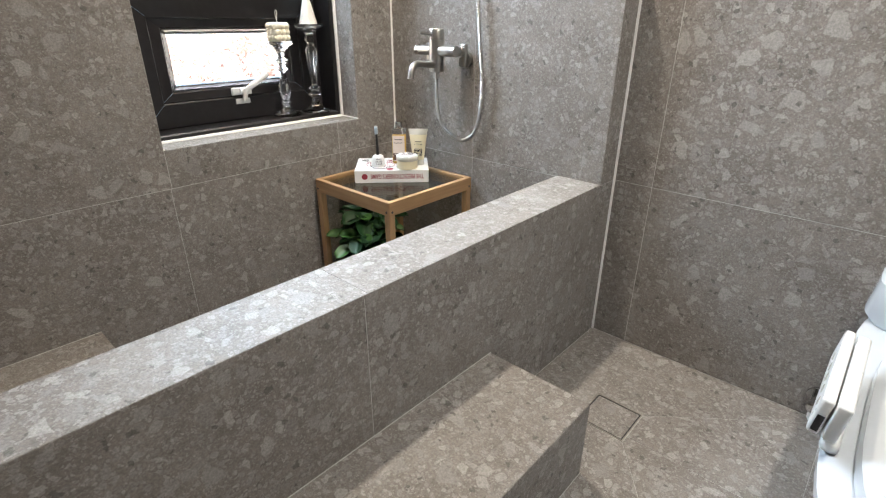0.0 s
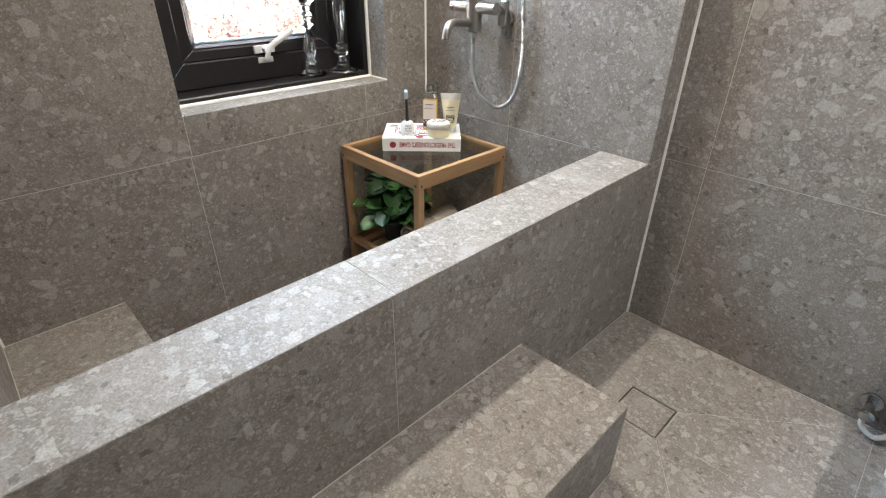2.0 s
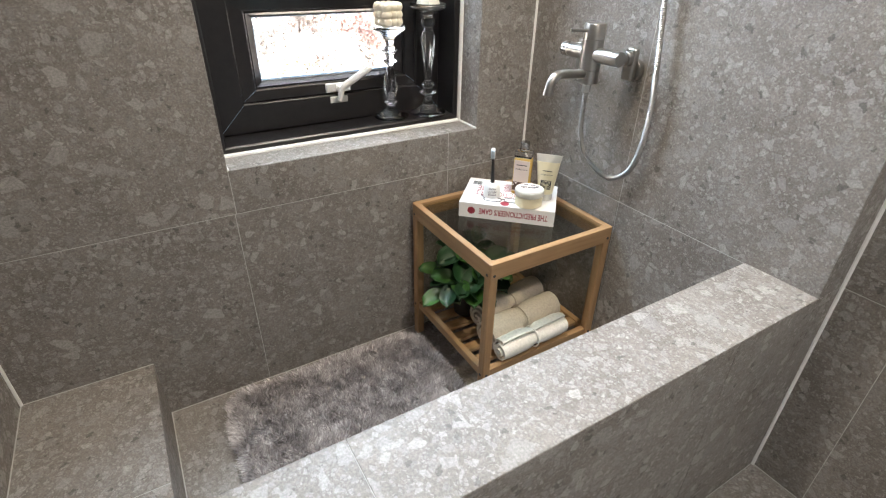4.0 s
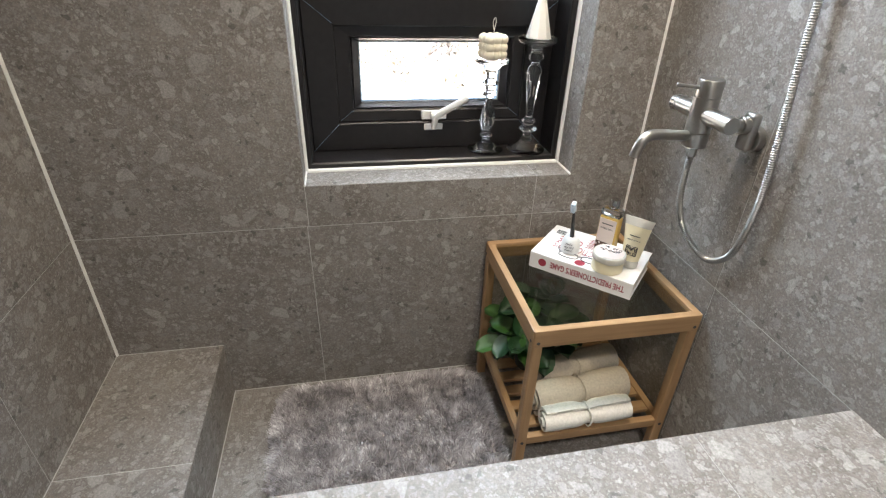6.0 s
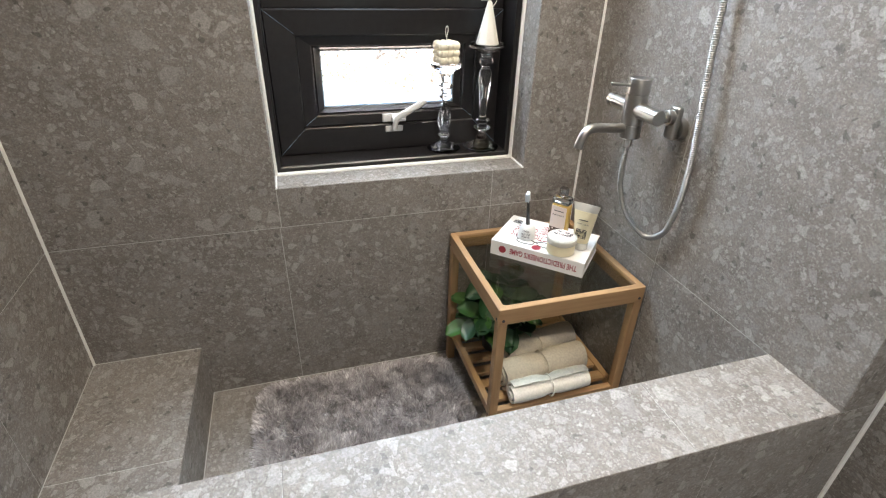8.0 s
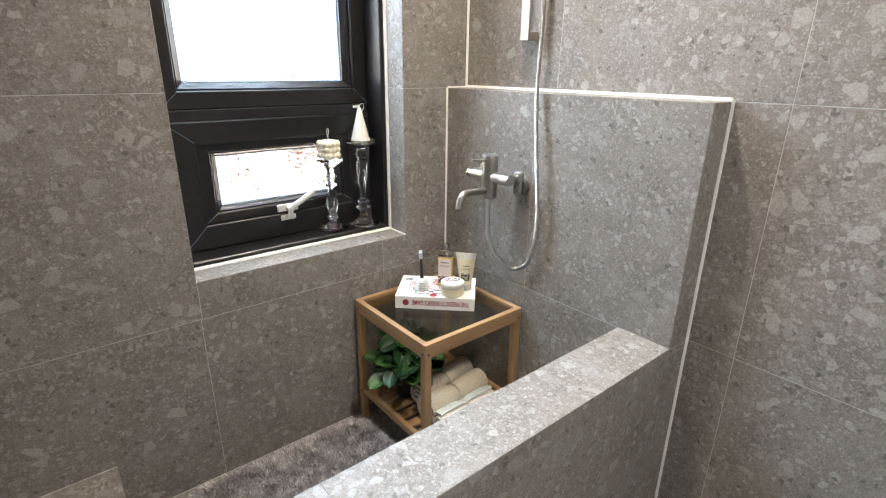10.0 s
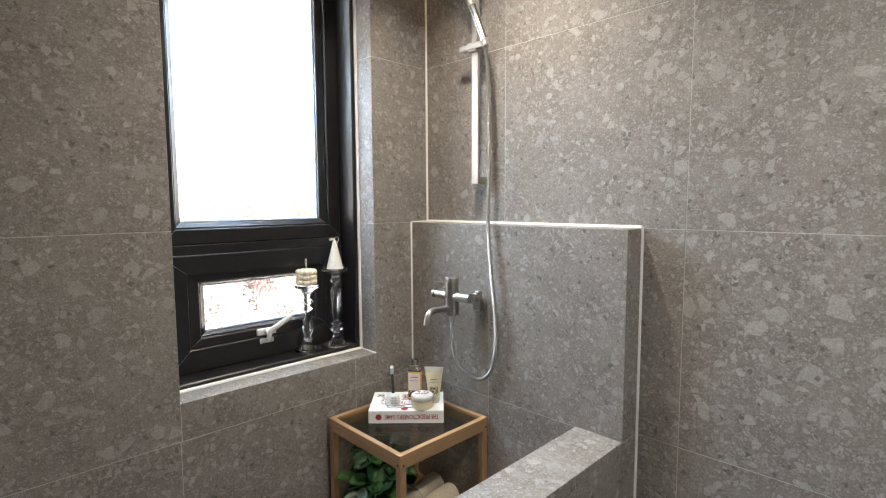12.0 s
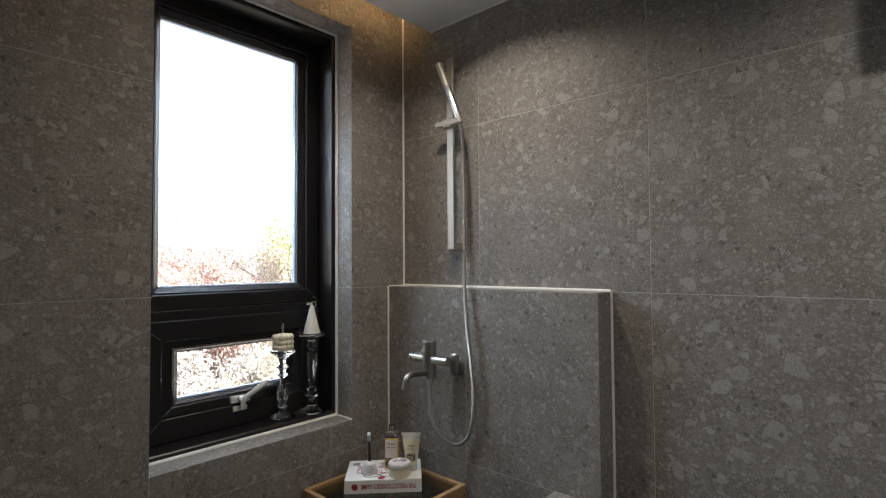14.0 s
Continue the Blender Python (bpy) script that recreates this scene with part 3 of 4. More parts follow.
# thin pale seams where the welded corners meet
for y0, z0, y1, z1, x in ((A0, FZ0 + 0.018, A0 + 0.072, FZ0 + 0.090, -0.1855), (A1, FZ0 + 0.018, A1 - 0.072, FZ0 + 0.090, -0.1855),
                          (A0, ZL - 0.002, A0 + 0.072, ZL - 0.060, -0.1855), (A1, ZL - 0.002, A1 - 0.072, ZL - 0.060, -0.1855),
                          (A0, ZT, A0 + 0.048, ZT + 0.048, -0.1915), (A1, ZT, A1 - 0.048, ZT + 0.048, -0.1915),
                          (SY0 + 0.004, SZ0 + 0.004, SY0 + 0.040, SZ0 + 0.031, -0.1985), (SY1 - 0.004, SZ0 + 0.004, SY1 - 0.040, SZ0 + 0.031, -0.1985)):
    part("corner_seam", tube([(x, y0, z0), (x - 0.002, y1, z1)], 0.0004, 5), SPACER, win)
# handle of the opening light
hd = part("window_handle", boxes((-0.197, -0.186, -0.556, -0.486, 0.746, 0.770), (-0.197, -0.186, -0.548, -0.496, 0.717, 0.735), bevel=0.003), WHITE_PLASTIC, win, "white plastic window handle")
bm = cyl((-0.190, -0.520, 0.758), (-0.166, -0.520, 0.758), 0.011, 20)
lev = spline([(-0.168, -0.526, 0.729), (-0.163, -0.517, 0.762), (-0.158, -0.486, 0.783), (-0.156, -0.448, 0.804), (-0.156, -0.436, 0.811)], 6)
tube(lev, lambda t, i: 0.0075 + 0.002 * math.sin(t * 3), 10, bm)
part("lever", bm, WHITE_PLASTIC, hd, smooth=True)

# ---------------------------------------------------------------- shower fittings
mixer = thing("bath_mixer", pose(0.294, -0.072, 0.888), "brushed steel bath mixer with a curved spout", "faucet")
part("cross_bar", cyl((-0.090, 0, 0), (0.088, 0, 0), 0.0165, 28), STEEL, mixer, smooth=True)
part("body", lathe([(0.0225, -0.066), (0.0245, -0.064), (0.0245, -0.036), (0.0232, -0.0355), (0.0245, -0.035), (0.0245, 0.032), (0.0228, 0.0325), (0.0228, 0.0342), (0.0245, 0.0347), (0.0245, 0.064), (0.0230, 0.066), (0.006, 0.0662)], 32), STEEL, mixer, smooth=True)
part("lever", cyl((0, -0.020, 0.050), (-0.010, -0.066, 0.054), 0.0036, 12), STEEL, mixer, smooth=True)
part("spout", tube(spline([(0.002, -0.018, -0.044), (0.007, -0.055, -0.040), (0.0115, -0.092, -0.036), (0.014, -0.113, -0.037), (0.0155, -0.126, -0.046), (0.017, -0.134, -0.062), (0.018, -0.138, -0.078)], 8), 0.0105, 20), STEEL, mixer, smooth=True)
part("outlet_nut", lathe([(0.0095, -0.088), (0.0105, -0.086), (0.0105, -0.072), (0.008, -0.065)], 6), STEEL, mixer)
for dx in (0.076, -0.074):
    br = part("wall_union", cyl((dx, 0.0, -0.002), (dx, 0.026, -0.002), 0.0120, 24), STEEL, mixer, smooth=True)
    part("union_nut", cyl((dx, 0.026, -0.002), (dx, 0.040, -0.002), 0.0165, 12), STEEL, br, smooth=True)
    b2 = boxes((dx - 0.0155, dx + 0.0155, 0.0385, 0.058, -0.050, 0.022), bevel=0.007, seg=3)
    part("offset_arm", b2, STEEL, br, smooth=True)
    part("rosette", cyl((dx, 0.057, -0.028), (dx, 0.0715, -0.028), 0.024, 28), STEEL, br, smooth=True)

hose_pts = spline([(0.294, -0.072, 0.803), (0.294, -0.071, 0.755), (0.291, -0.062, 0.695), (0.305, -0.045, 0.635), (0.366, -0.026, 0.596), (0.424, -0.024, 0.630),
                   (0.448, -0.026, 0.700), (0.452, -0.026, 0.790), (0.440, -0.024, 0.900), (0.422, -0.022, 1.030), (0.408, -0.014, 1.150), (0.397, 0.002, 1.300),
                   (0.390, 0.010, 1.450), (0.386, 0.012, 1.580), (0.380, 0.012, 1.680), (0.370, 0.012, 1.730)], 40)
hose_pts = even(hose_pts, 0.0021)
hose = thing("shower_hose", pose(0, 0, 0), "flexible ribbed stainless steel shower hose", "hose")
part("ribbed_tube", tube(hose_pts, lambda t, i: 0.0070 if i % 2 else 0.0055, 12), HOSE, hose)

rail = thing("shower_rail", pose(0.304, YM, 0), "satin metal shower rail with a slider", "shower rail")
part("bar", boxes((-0.0155, 0.0155, -0.052, -0.042, 1.276, 1.990), bevel=0.0015), SATIN, rail)
for z in (1.276, 1.966):
    part("bracket", boxes((-0.0155, 0.0155, -0.043, 0.0, z, z + 0.024), bevel=0.0015), SATIN, rail)
sl = part("slider", boxes((-0.054, 0.058, -0.074, -0.0525, 1.733, 1.751), (-0.020, 0.020, -0.0705, -0.038, 1.727, 1.757), bevel=0.002), SATIN, rail)
part("cradle", cyl((0.066, -0.074, 1.730), (0.061, -0.075, 1.754), 0.0125, 20), SATIN, sl, smooth=True)

hs = thing("hand_shower", pose(0, 0, 0), "slim chrome stick hand shower in its holder", "hand shower")
ax0, ax1 = Vector((0.367, 0.012, 1.746)), Vector((0.276, 0.006, 1.968))
axd = ax1 - ax0
part("handle", cyl(ax0, ax0 + axd * 0.56, 0.0126, 24), CHROME, hs, smooth=True)
part("spray_head", cyl(ax0 + axd * 0.565, ax0 + axd * 0.985, 0.0132, 24), SATIN, hs, "perforated grey spray face", smooth=True)
part("end_cap", cyl(ax0 + axd * 0.987, ax1, 0.0126, 24), CHROME, hs, smooth=True)
bm = bmesh.new()
side = Vector((0.35, -0.93, 0.1)).normalized()
side = (side - side.dot(axd.normalized()) * axd.normalized()).normalized()
acr = side.cross(axd.normalized())
for i in range(12):
    for k in range(-2, 3):
        c = ax0 + axd * (0.60 + 0.03 * i) + 0.0131 * (side * math.cos(k * 0.33) + acr * math.sin(k * 0.33))
        bmesh.ops.create_icosphere(bm, subdivisions=1, radius=0.0012, matrix=Matrix.Translation(c))
part("nozzles", bm, BLACK_PLASTIC, hs)
part("cone_nut", cyl(ax0 - axd * 0.09, ax0 + axd * 0.005, 0.0095, 16), CHROME, hs, smooth=True)

# floor drain
dr = thing("floor_drain", pose((DX0 + DX1) / 2, (DY0 + DY1) / 2, 0), "square tile-in floor drain with a steel rim", "drain")
hx, hy = (DX1 - DX0) / 2 - 0.001, (DY1 - DY0) / 2 - 0.001
rw = 0.003
part("rim", boxes((-hx, hx, -hy, -hy + rw, -0.02, 0.001), (-hx, hx, hy - rw, hy, -0.02, 0.001), (-hx, -hx + rw, -hy + rw, hy - rw, -0.02, 0.001), (hx - rw, hx, -hy + rw, hy - rw, -0.02, 0.001)), SATIN, dr)
part("shadow_gap", boxes((-hx + rw, hx - rw, -hy + rw, hy - rw, -0.02, -0.0003)), BLACK_PLASTIC, dr)
part("tile_insert", boxes((-hx + 0.0064, hx - 0.0064, -hy + 0.0064, hy - 0.0064, -0.001, 0.0006), bevel=0.0005, seg=1), STONE, dr)

# ---------------------------------------------------------------- bamboo side table
TX0, TX1, TY0, TY1, TZ = 0.018, 0.405, -0.404, -0.009, 0.467
LEG = 0.024
table = thing("side_table", pose(TX0, TY0, 0), "bamboo side table with a dark glass top and slatted shelf", "table")
tw, td = TX1 - TX0, TY1 - TY0
for x in (0, tw - LEG):
    for y in (0, td - LEG):
        part("leg", boxes((x, x + LEG, y, y + LEG, 0, TZ - 0.002), bevel=0.003), BAMBOO_Z, table)
RH, RT = 0.044, 0.017
part("rail", boxes((0.0015, tw - 0.0015, -0.0008, RT, TZ - RH, TZ), bevel=0.0015), BAMBOO_X, table)
part("rail", boxes((0.0015, tw - 0.0015, td - RT, td + 0.0008, TZ - RH, TZ), bevel=0.0015), BAMBOO_X, table)
part("rail", boxes((-0.0008, RT, 0.0015, td - 0.0015, TZ - RH, TZ + 0.0006), bevel=0.0015), BAMBOO_Y, table)
part("rail", boxes((tw - RT, tw + 0.0008, 0.0015, td - 0.0015, TZ - RH, TZ + 0.0006), bevel=0.0015), BAMBOO_Y, table)
part("glass_top", boxes((RT - 0.006, tw - RT + 0.006, RT - 0.006, td - RT + 0.006, TZ - 0.012, TZ - 0.007)), SMOKE, table, "smoked tempered glass top")
ZSH = 0.128
part("shelf_rail", boxes((LEG, tw - LEG, 0.004, 0.022, ZSH - 0.024, ZSH), bevel=0.002), BAMBOO_X, table)
part("shelf_rail", boxes((LEG, tw - LEG, td - 0.022, td - 0.004, ZSH - 0.024, ZSH), bevel=0.002), BAMBOO_X, table)
part("shelf_rail", boxes((0.004, 0.022, LEG, td - LEG, ZSH - 0.024, ZSH), bevel=0.002), BAMBOO_Y, table)
part("shelf_rail", boxes((tw - 0.022, tw - 0.004, LEG, td - LEG, ZSH - 0.024, ZSH), bevel=0.002), BAMBOO_Y, table)
for i in range(6):
    x = 0.044 + i * (tw - 0.088 - 0.032) / 5
    part("slat", boxes((x, x + 0.032, 0.018, td - 0.018, ZSH - 0.016, ZSH - 0.004), bevel=0.002), BAMBOO_Y, table)
for x, y, sx, sy in ((LEG / 2, -0.0012, 0, -1), (tw - LEG / 2, -0.0012, 0, -1), (tw + 0.0012, LEG / 2, 1, 0), (tw + 0.0012, td - LEG / 2, 1, 0)):
    for z in (TZ - 0.032, ZSH - 0.012):
        part("bolt", cyl((x - sx * 0.002, y - sy * 0.002, z), (x + sx * 0.0005, y + sy * 0.0005, z), 0.0040, 12, chamfer=0.0004), INK_DARK, table)
ZG = TZ - 0.007

# ---------------------------------------------------------------- book and toiletries
# the book lies with its spine towards the room; local x along the spine, y away from the room
BL, BD, BT = 0.257, 0.174, 0.044
ang = 46.0
BM = pose(0.142, -0.326, ZG, 0, 0, ang)
book = thing("book", BM, "thick white hardback with red spine lettering, lying flat", "book")
part("cover", boxes((0, BL, 0, BD, BT - 0.0025, BT), (0, BL, 0, BD, 0, 0.0025), (0, BL, 0, 0.003, 0.0024, BT - 0.0024), bevel=0.0009), PAPER, book)
part("pages", boxes((0.003, BL - 0.003, 0.0032, BD - 0.004, 0.0027, BT - 0.0027)), PAGES, book)
spine = pose(0.1475, -0.0003, BT / 2, 90, 180, 0)
lettering("title_lettering", "THE PREDICTIONEER'S GAME", 0.02, INK_RED, book, spine, 0.0003, fit=(0.184, 0.0175), bold=0.018)
bm = cyl((0.0345, 0.001, BT / 2), (0.0345, -0.0006, BT / 2), 0.0105, 24, chamfer=0.0001)
part("red_emblem", bm, INK_RED, book)
# cover print: title across the lower part, spectacles, red roundel, barcode block
top = BT + 0.0003
lettering("cover_lettering", "PREDICTIONEER'S", 0.030, INK_RED, book, pose(0.112, 0.072, top, 0, 0, 180), 0.0002, fit=(0.155, 0.032), bold=-0.004)
lettering("cover_lettering", "GAME", 0.030, INK_RED, book, pose(0.066, 0.106, top, 0, 0, 180), 0.0002, fit=(0.062, 0.030), bold=-0.004)
bm = bmesh.new()
for cx, cy in ((0.086, 0.036), (0.142, 0.040)):
    tube([(cx + 0.024 * math.copysign(abs(math.cos(a)) ** 0.7, math.cos(a)), cy + 0.0125 * math.copysign(abs(math.sin(a)) ** 0.7, math.sin(a)), top) for a in [2 * math.pi * k / 32 for k in range(33)]], 0.0013, 6, bm)
tube(spline([(0.109, 0.040, top), (0.114, 0.044, top), (0.119, 0.041, top)], 4), 0.0014, 6, bm)
tube(spline([(0.063, 0.040, top), (0.056, 0.050, top), (0.050, 0.060, top)], 4), 0.0012, 6, bm)
part("printed_spectacles", bm, INK_DARK, book)
part("printed_roundel", cyl((0.122, 0.017, BT - 0.001), (0.122, 0.017, BT + 0.0006), 0.0125, 24, chamfer=0.0001), INK_RED, book)
bm = bmesh.new()
for i in range(9):
    box(bm, 0.016 + i * 0.0028, 0.0178 + i * 0.0028, 0.128, 0.150, BT - 0.0005, BT + 0.0004)
part("printed_barcode", bm, INK_DARK, book)
bm = bmesh.new()
for i in range(8):
    box(bm, 0.105 + 0.004 * (i % 2), 0.175 - 0.009 * (i % 3), 0.098 + i * 0.0068, 0.1005 + i * 0.0068, BT - 0.0005, BT + 0.0004)
part("printed_lines", bm, INK_RED, book)


def on_book(x, y, turn=0.0):
    return pose(x, y, ZG + BT + 0.0008, 0, 0, ang + turn)


tb = thing("toothbrush_holder", on_book(0.156, -0.228, -ang + 55), "white bell-shaped ceramic toothbrush stand", "toothbrush holder")
part("bell", lathe([(0.021, 0), (0.0235, 0.002), (0.0235, 0.014), (0.0220, 0.028), (0.0170, 0.038), (0.0095, 0.0415), (0.0075, 0.041)], 32), WHITE_PLASTIC, tb, smooth=True)
for i, w in enumerate(("Hello", "my old", "friend")):
    lettering("script", w, 0.0085, INK_DARK, tb, pose(0, -0.0241 + 0.0008 * (i == 0) , 0.030 - i * 0.0085, 90 - 4, 0, 0), 0.0002)
brush = thing("toothbrush", on_book(0.156, -0.228, -ang + 45) @ pose(0, 0, 0.040, 14, 0, 0), "black toothbrush with a pale blue head, standing upright", "toothbrush")
part("handle", tube(spline([(0, 0, -0.012), (0, 0, 0.012), (0, 0, 0.04), (0, 0, 0.07), (0, 0, 0.082)], 5), lambda t, i: 0.0062 - 0.0030 * t, 14), BLACK_PLASTIC, brush, smooth=True)
part("brush_head", boxes((-0.0055, 0.0055, -0.0028, 0.0028, 0.080, 0.110), bevel=0.0025), WHITE_PLASTIC, brush, "white brush head")
bm = bmesh.new()
for i in range(7):
    for k in range(3):
        cyl((-0.0036 + 0.0036 * k, -0.0025, 0.085 + i * 0.0036), (-0.0036 + 0.0036 * k, -0.0125, 0.085 + i * 0.0036), 0.0016, 6, bm, 0.0003)
part("bristles", bm, BRISTLE, brush)

jar = thing("cream_jar", on_book(0.246, -0.172) @ Matrix.Scale(1.12, 4), "round clear jar of cream with a patterned lid", "jar")
part("jar_body", lathe([(0.030, 0), (0.0325, 0.002), (0.0325, 0.024), (0.031, 0.026)], 36), LOTION, jar, smooth=True)
lid = part("lid", lathe([(0.0338, 0.0262), (0.0345, 0.028), (0.0345, 0.038), (0.0335, 0.0395), (0.010, 0.0398)], 36), FROSTED, jar, "clear screw lid", smooth=True)
part("lid_label", lathe([(0.0300, 0.0402), (0.0300, 0.0408), (0.005, 0.0408)], 36), LABEL, lid)
bm = bmesh.new()
random.seed(5)


def scrolls(bm, w, h, n, place):
    """A small dark ornament of curls in a w x h field."""
    for i in range(n):
        cx, cy = random.uniform(-w, w) / 2, random.uniform(-h, h) / 2
        r, a0 = random.uniform(0.12, 0.26) * h, random.uniform(0, 6.28)
        pts = [place(max(-w / 2, min(w / 2, cx + r * (1 - k / 16) * math.cos(a0 + k * 0.55))), max(-h / 2, min(h / 2, cy + r * (1 - k / 16) * math.sin(a0 + k * 0.55)))) for k in range(13)]
        tube(pts, 0.00075, 5, bm)


scrolls(bm, 0.042, 0.020, 12, lambda a, b: Vector((a, b + 0.010, 0.0410)))
part("ornament", bm, INK_DARK, lid)

bottle = thing("bath_bottle", on_book(0.180, -0.146, -8) @ Matrix.Diagonal((1.08, 1.08, 1.15, 1)), "clear flat bottle of amber bubble bath with a paper label", "bottle")
part("bottle_body", boxes((-0.0225, 0.0225, -0.0145, 0.0145, 0, 0.092), bevel=0.006, seg=3), AMBER, bottle, smooth=True)
part("shoulder", boxes((-0.0225, 0.0225, -0.0145, 0.0145, 0.0922, 0.1085), bevel=0.004, seg=2), CRYSTAL, bottle, "clear empty shoulder", smooth=True)
part("cap", lathe([(0.0105, 0.1088), (0.0115, 0.110), (0.0115, 0.128), (0.0105, 0.1295)], 28), CHROME, bottle, "silver screw cap", smooth=True)
lb = part("paper_label", boxes((-0.0195, 0.0195, -0.0158, -0.0149, 0.010, 0.088), bevel=0.0003, seg=1), LABEL, bottle)
part("printed_bar", boxes((-0.013, 0.013, -0.0162, -0.0157, 0.0755, 0.0775)), INK_DARK, lb)
lettering("lettering", "BUBBLE BATH", 0.0048, INK_DARK, lb, pose(0, -0.0160, 0.066, 90, 0, 0), 0.0002)
part("printed_band", boxes((-0.0195, 0.0195, -0.0162, -0.0157, 0.012, 0.034)), simple("brown_label_print", (0.09, 0.05, 0.035), 0.6), lb)
bm = bmesh.new()
scrolls(bm, 0.036, 0.018, 9, lambda a, b: Vector((a, -0.0164, 0.023 + b)))
part("ornament", bm, LABEL, lb)

tube_thing = thing("lotion_tube", on_book(0.240, -0.110, -4), "translucent squeeze tube of cream-coloured hand lotion", "tube")


def squeeze(w0, w1, d0, d1, z0, z1, n=10, seg=28):
    bm = bmesh.new()
    rings = []
    for i in range(n + 1):
        t = i / n
        w, d, z = w0 + (w1 - w0) * t, d0 + (d1 - d0) * t, z0 + (z1 - z0) * t
        rings.append([bm.verts.new((w * math.cos(2 * math.pi * k / seg), d * math.sin(2 * math.pi * k / seg), z)) for k in range(seg)])
    for a, b in zip(rings, rings[1:]):
        for k in range(seg):
            j = (k + 1) % seg
            bm.faces.new((a[k], a[j], b[j], b[k]))
    bm.faces.new(rings[0][::-1])
    bm.faces.new(rings[-1])
    return bm


part("cap", lathe([(0.0185, 0), (0.0195, 0.001), (0.0195, 0.018), (0.018, 0.019)], 32), FROSTED, tube_thing, "white flip cap", smooth=True)
part("sleeve", squeeze(0.0200, 0.0310, 0.0185, 0.0060, 0.0192, 0.106), LOTION, tube_thing, smooth=True)
part("crimp", squeeze(0.0312, 0.0350, 0.0058, 0.0012, 0.1065, 0.126), FROSTED, tube_thing, "clear flattened end", smooth=True)
tilt = 8.0
yl = lambda z: -(0.0185 + (0.0060 - 0.0185) * (z - 0.0192) / 0.0868) - 0.0008
bm = bmesh.new()
scrolls(bm, 0.024, 0.018, 14, lambda a, b: Vector((a, yl(0.046 + b) - 0.0002 + 9 * a * a, 0.046 + b)))
for a, b in (((-0.013, 0.035), (0.013, 0.035)), ((-0.013, 0.057), (0.013, 0.057)), ((-0.013, 0.035), (-0.013, 0.057)), ((0.013, 0.035), (0.013, 0.057))):
    tube([(a[0], yl(a[1]) + 9 * a[0] ** 2, a[1]), (b[0], yl(b[1]) + 9 * b[0] ** 2, b[1])], 0.0009, 5, bm)
part("ornament", bm, INK_DARK, tube_thing)
part("printed_bar", boxes((-0.012, 0.012, yl(0.083) - 0.0004, yl(0.083) + 0.0006, 0.0825, 0.0842)), INK_DARK, tube_thing)
lettering("lettering", "HAND LOTION", 0.0044, INK_DARK, tube_thing, pose(0, yl(0.073) - 0.0003, 0.073, 90 - tilt, 0, 0), 0.0002)

# ---------------------------------------------------------------- rolled towels on the shelf


def towel(x, y, r, length, turn, material, label, z, turns=2.6, seed=1):
    t = thing("rolled_towel", pose(x, y, z + r * 0.93, 0, 0, turn), label, "towel", "rolled towels on the shelf")
    rnd = random.Random(seed)
    bm = bmesh.new()
    nt, ns = 26, 64
    thick = r / (turns + 0.8)
    loops = []
    for i in range(nt + 1):
        u = i / nt * 2 - 1
        pinch = 1 - 0.22 * math.exp(-(u / 0.16) ** 2) - 0.06 * max(0, abs(u) - 0.85) / 0.15
        outer, inner = [], []
        for k in range(ns + 1):
            s = k / ns
            a = s * turns * 2 * math.pi + 0.6
            rad = (thick * 0.7 + (r - thick * 0.7) * s)
            wob = 1 + 0.05 * noise.noise((u * 3 + seed, a * 0.8, seed * 3.1)) * (s ** 2) + 0.03 * math.cos(a * 5 + u * 1.2) * math.exp(-(u / 0.2) ** 2) * s
            sh = 0.010 * (1 - s) * (1 if u > 0 else -1) * abs(u) ** 6
            for arr, rr in ((outer, rad), (inner, rad - thick * 0.62)):
                q = max(0.0015, rr) * pinch * wob
                zz = q * math.sin(a)
                arr.append((u * length / 2 + sh, q * math.cos(a), max(zz, -r * 0.93)))
        loops.append([bm.verts.new(p) for p in outer + inner[::-1]])
    n = len(loops[0])
    for a, b in zip(loops, loops[1:]):
        for k in range(n):
            j = (k + 1) % n
            bm.faces.new((a[k], a[j], b[j], b[k]))
    for lp in (loops[0], loops[-1]):
        for k in range(ns):
            bm.faces.new((lp[k], lp[k + 1], lp[n - 2 - k], lp[n - 1 - k]))
    part("roll", bm, material, t, smooth=True)
    rr = r * 0.80
    part("tie", tube([(0.0015 * math.sin(3 * a), rr * math.cos(a), max(rr * math.sin(a), -r * 0.92)) for a in [2 * math.pi * k / 30 for k in range(31)]], 0.0022, 6), material, t)
    return t


ZS = ZSH
towel(0.222, -0.190, 0.047, 0.240, 99, TOWEL, "beige terry towel rolled and tied at its middle", ZS, seed=2)
towel(0.308, -0.212, 0.048, 0.255, 95, TOWEL, "beige terry towel rolled and tied at its middle", ZS, seed=5)
towel(0.380, -0.222, 0.037, 0.225, 92, TOWEL_WHITE, "smaller ivory towel rolled at the shelf's edge", ZS, 2.2, seed=9)

# ---------------------------------------------------------------- plant on the shelf
PX, PY = 0.150, -0.290
plant = thing("potted_plant", pose(PX, PY, ZS), "bushy green plant with broad glossy leaves in a black pot", "plant")
part("pot", lathe([(0.036, 0), (0.038, 0.002), (0.048, 0.075), (0.050, 0.076), (0.050, 0.084), (0.046, 0.084), (0.045, 0.076)], 32), POT, plant, smooth=True)
part("soil", lathe([(0.040, 0.060), (0.0455, 0.074), (0.02, 0.078)], 20), SOIL, plant)


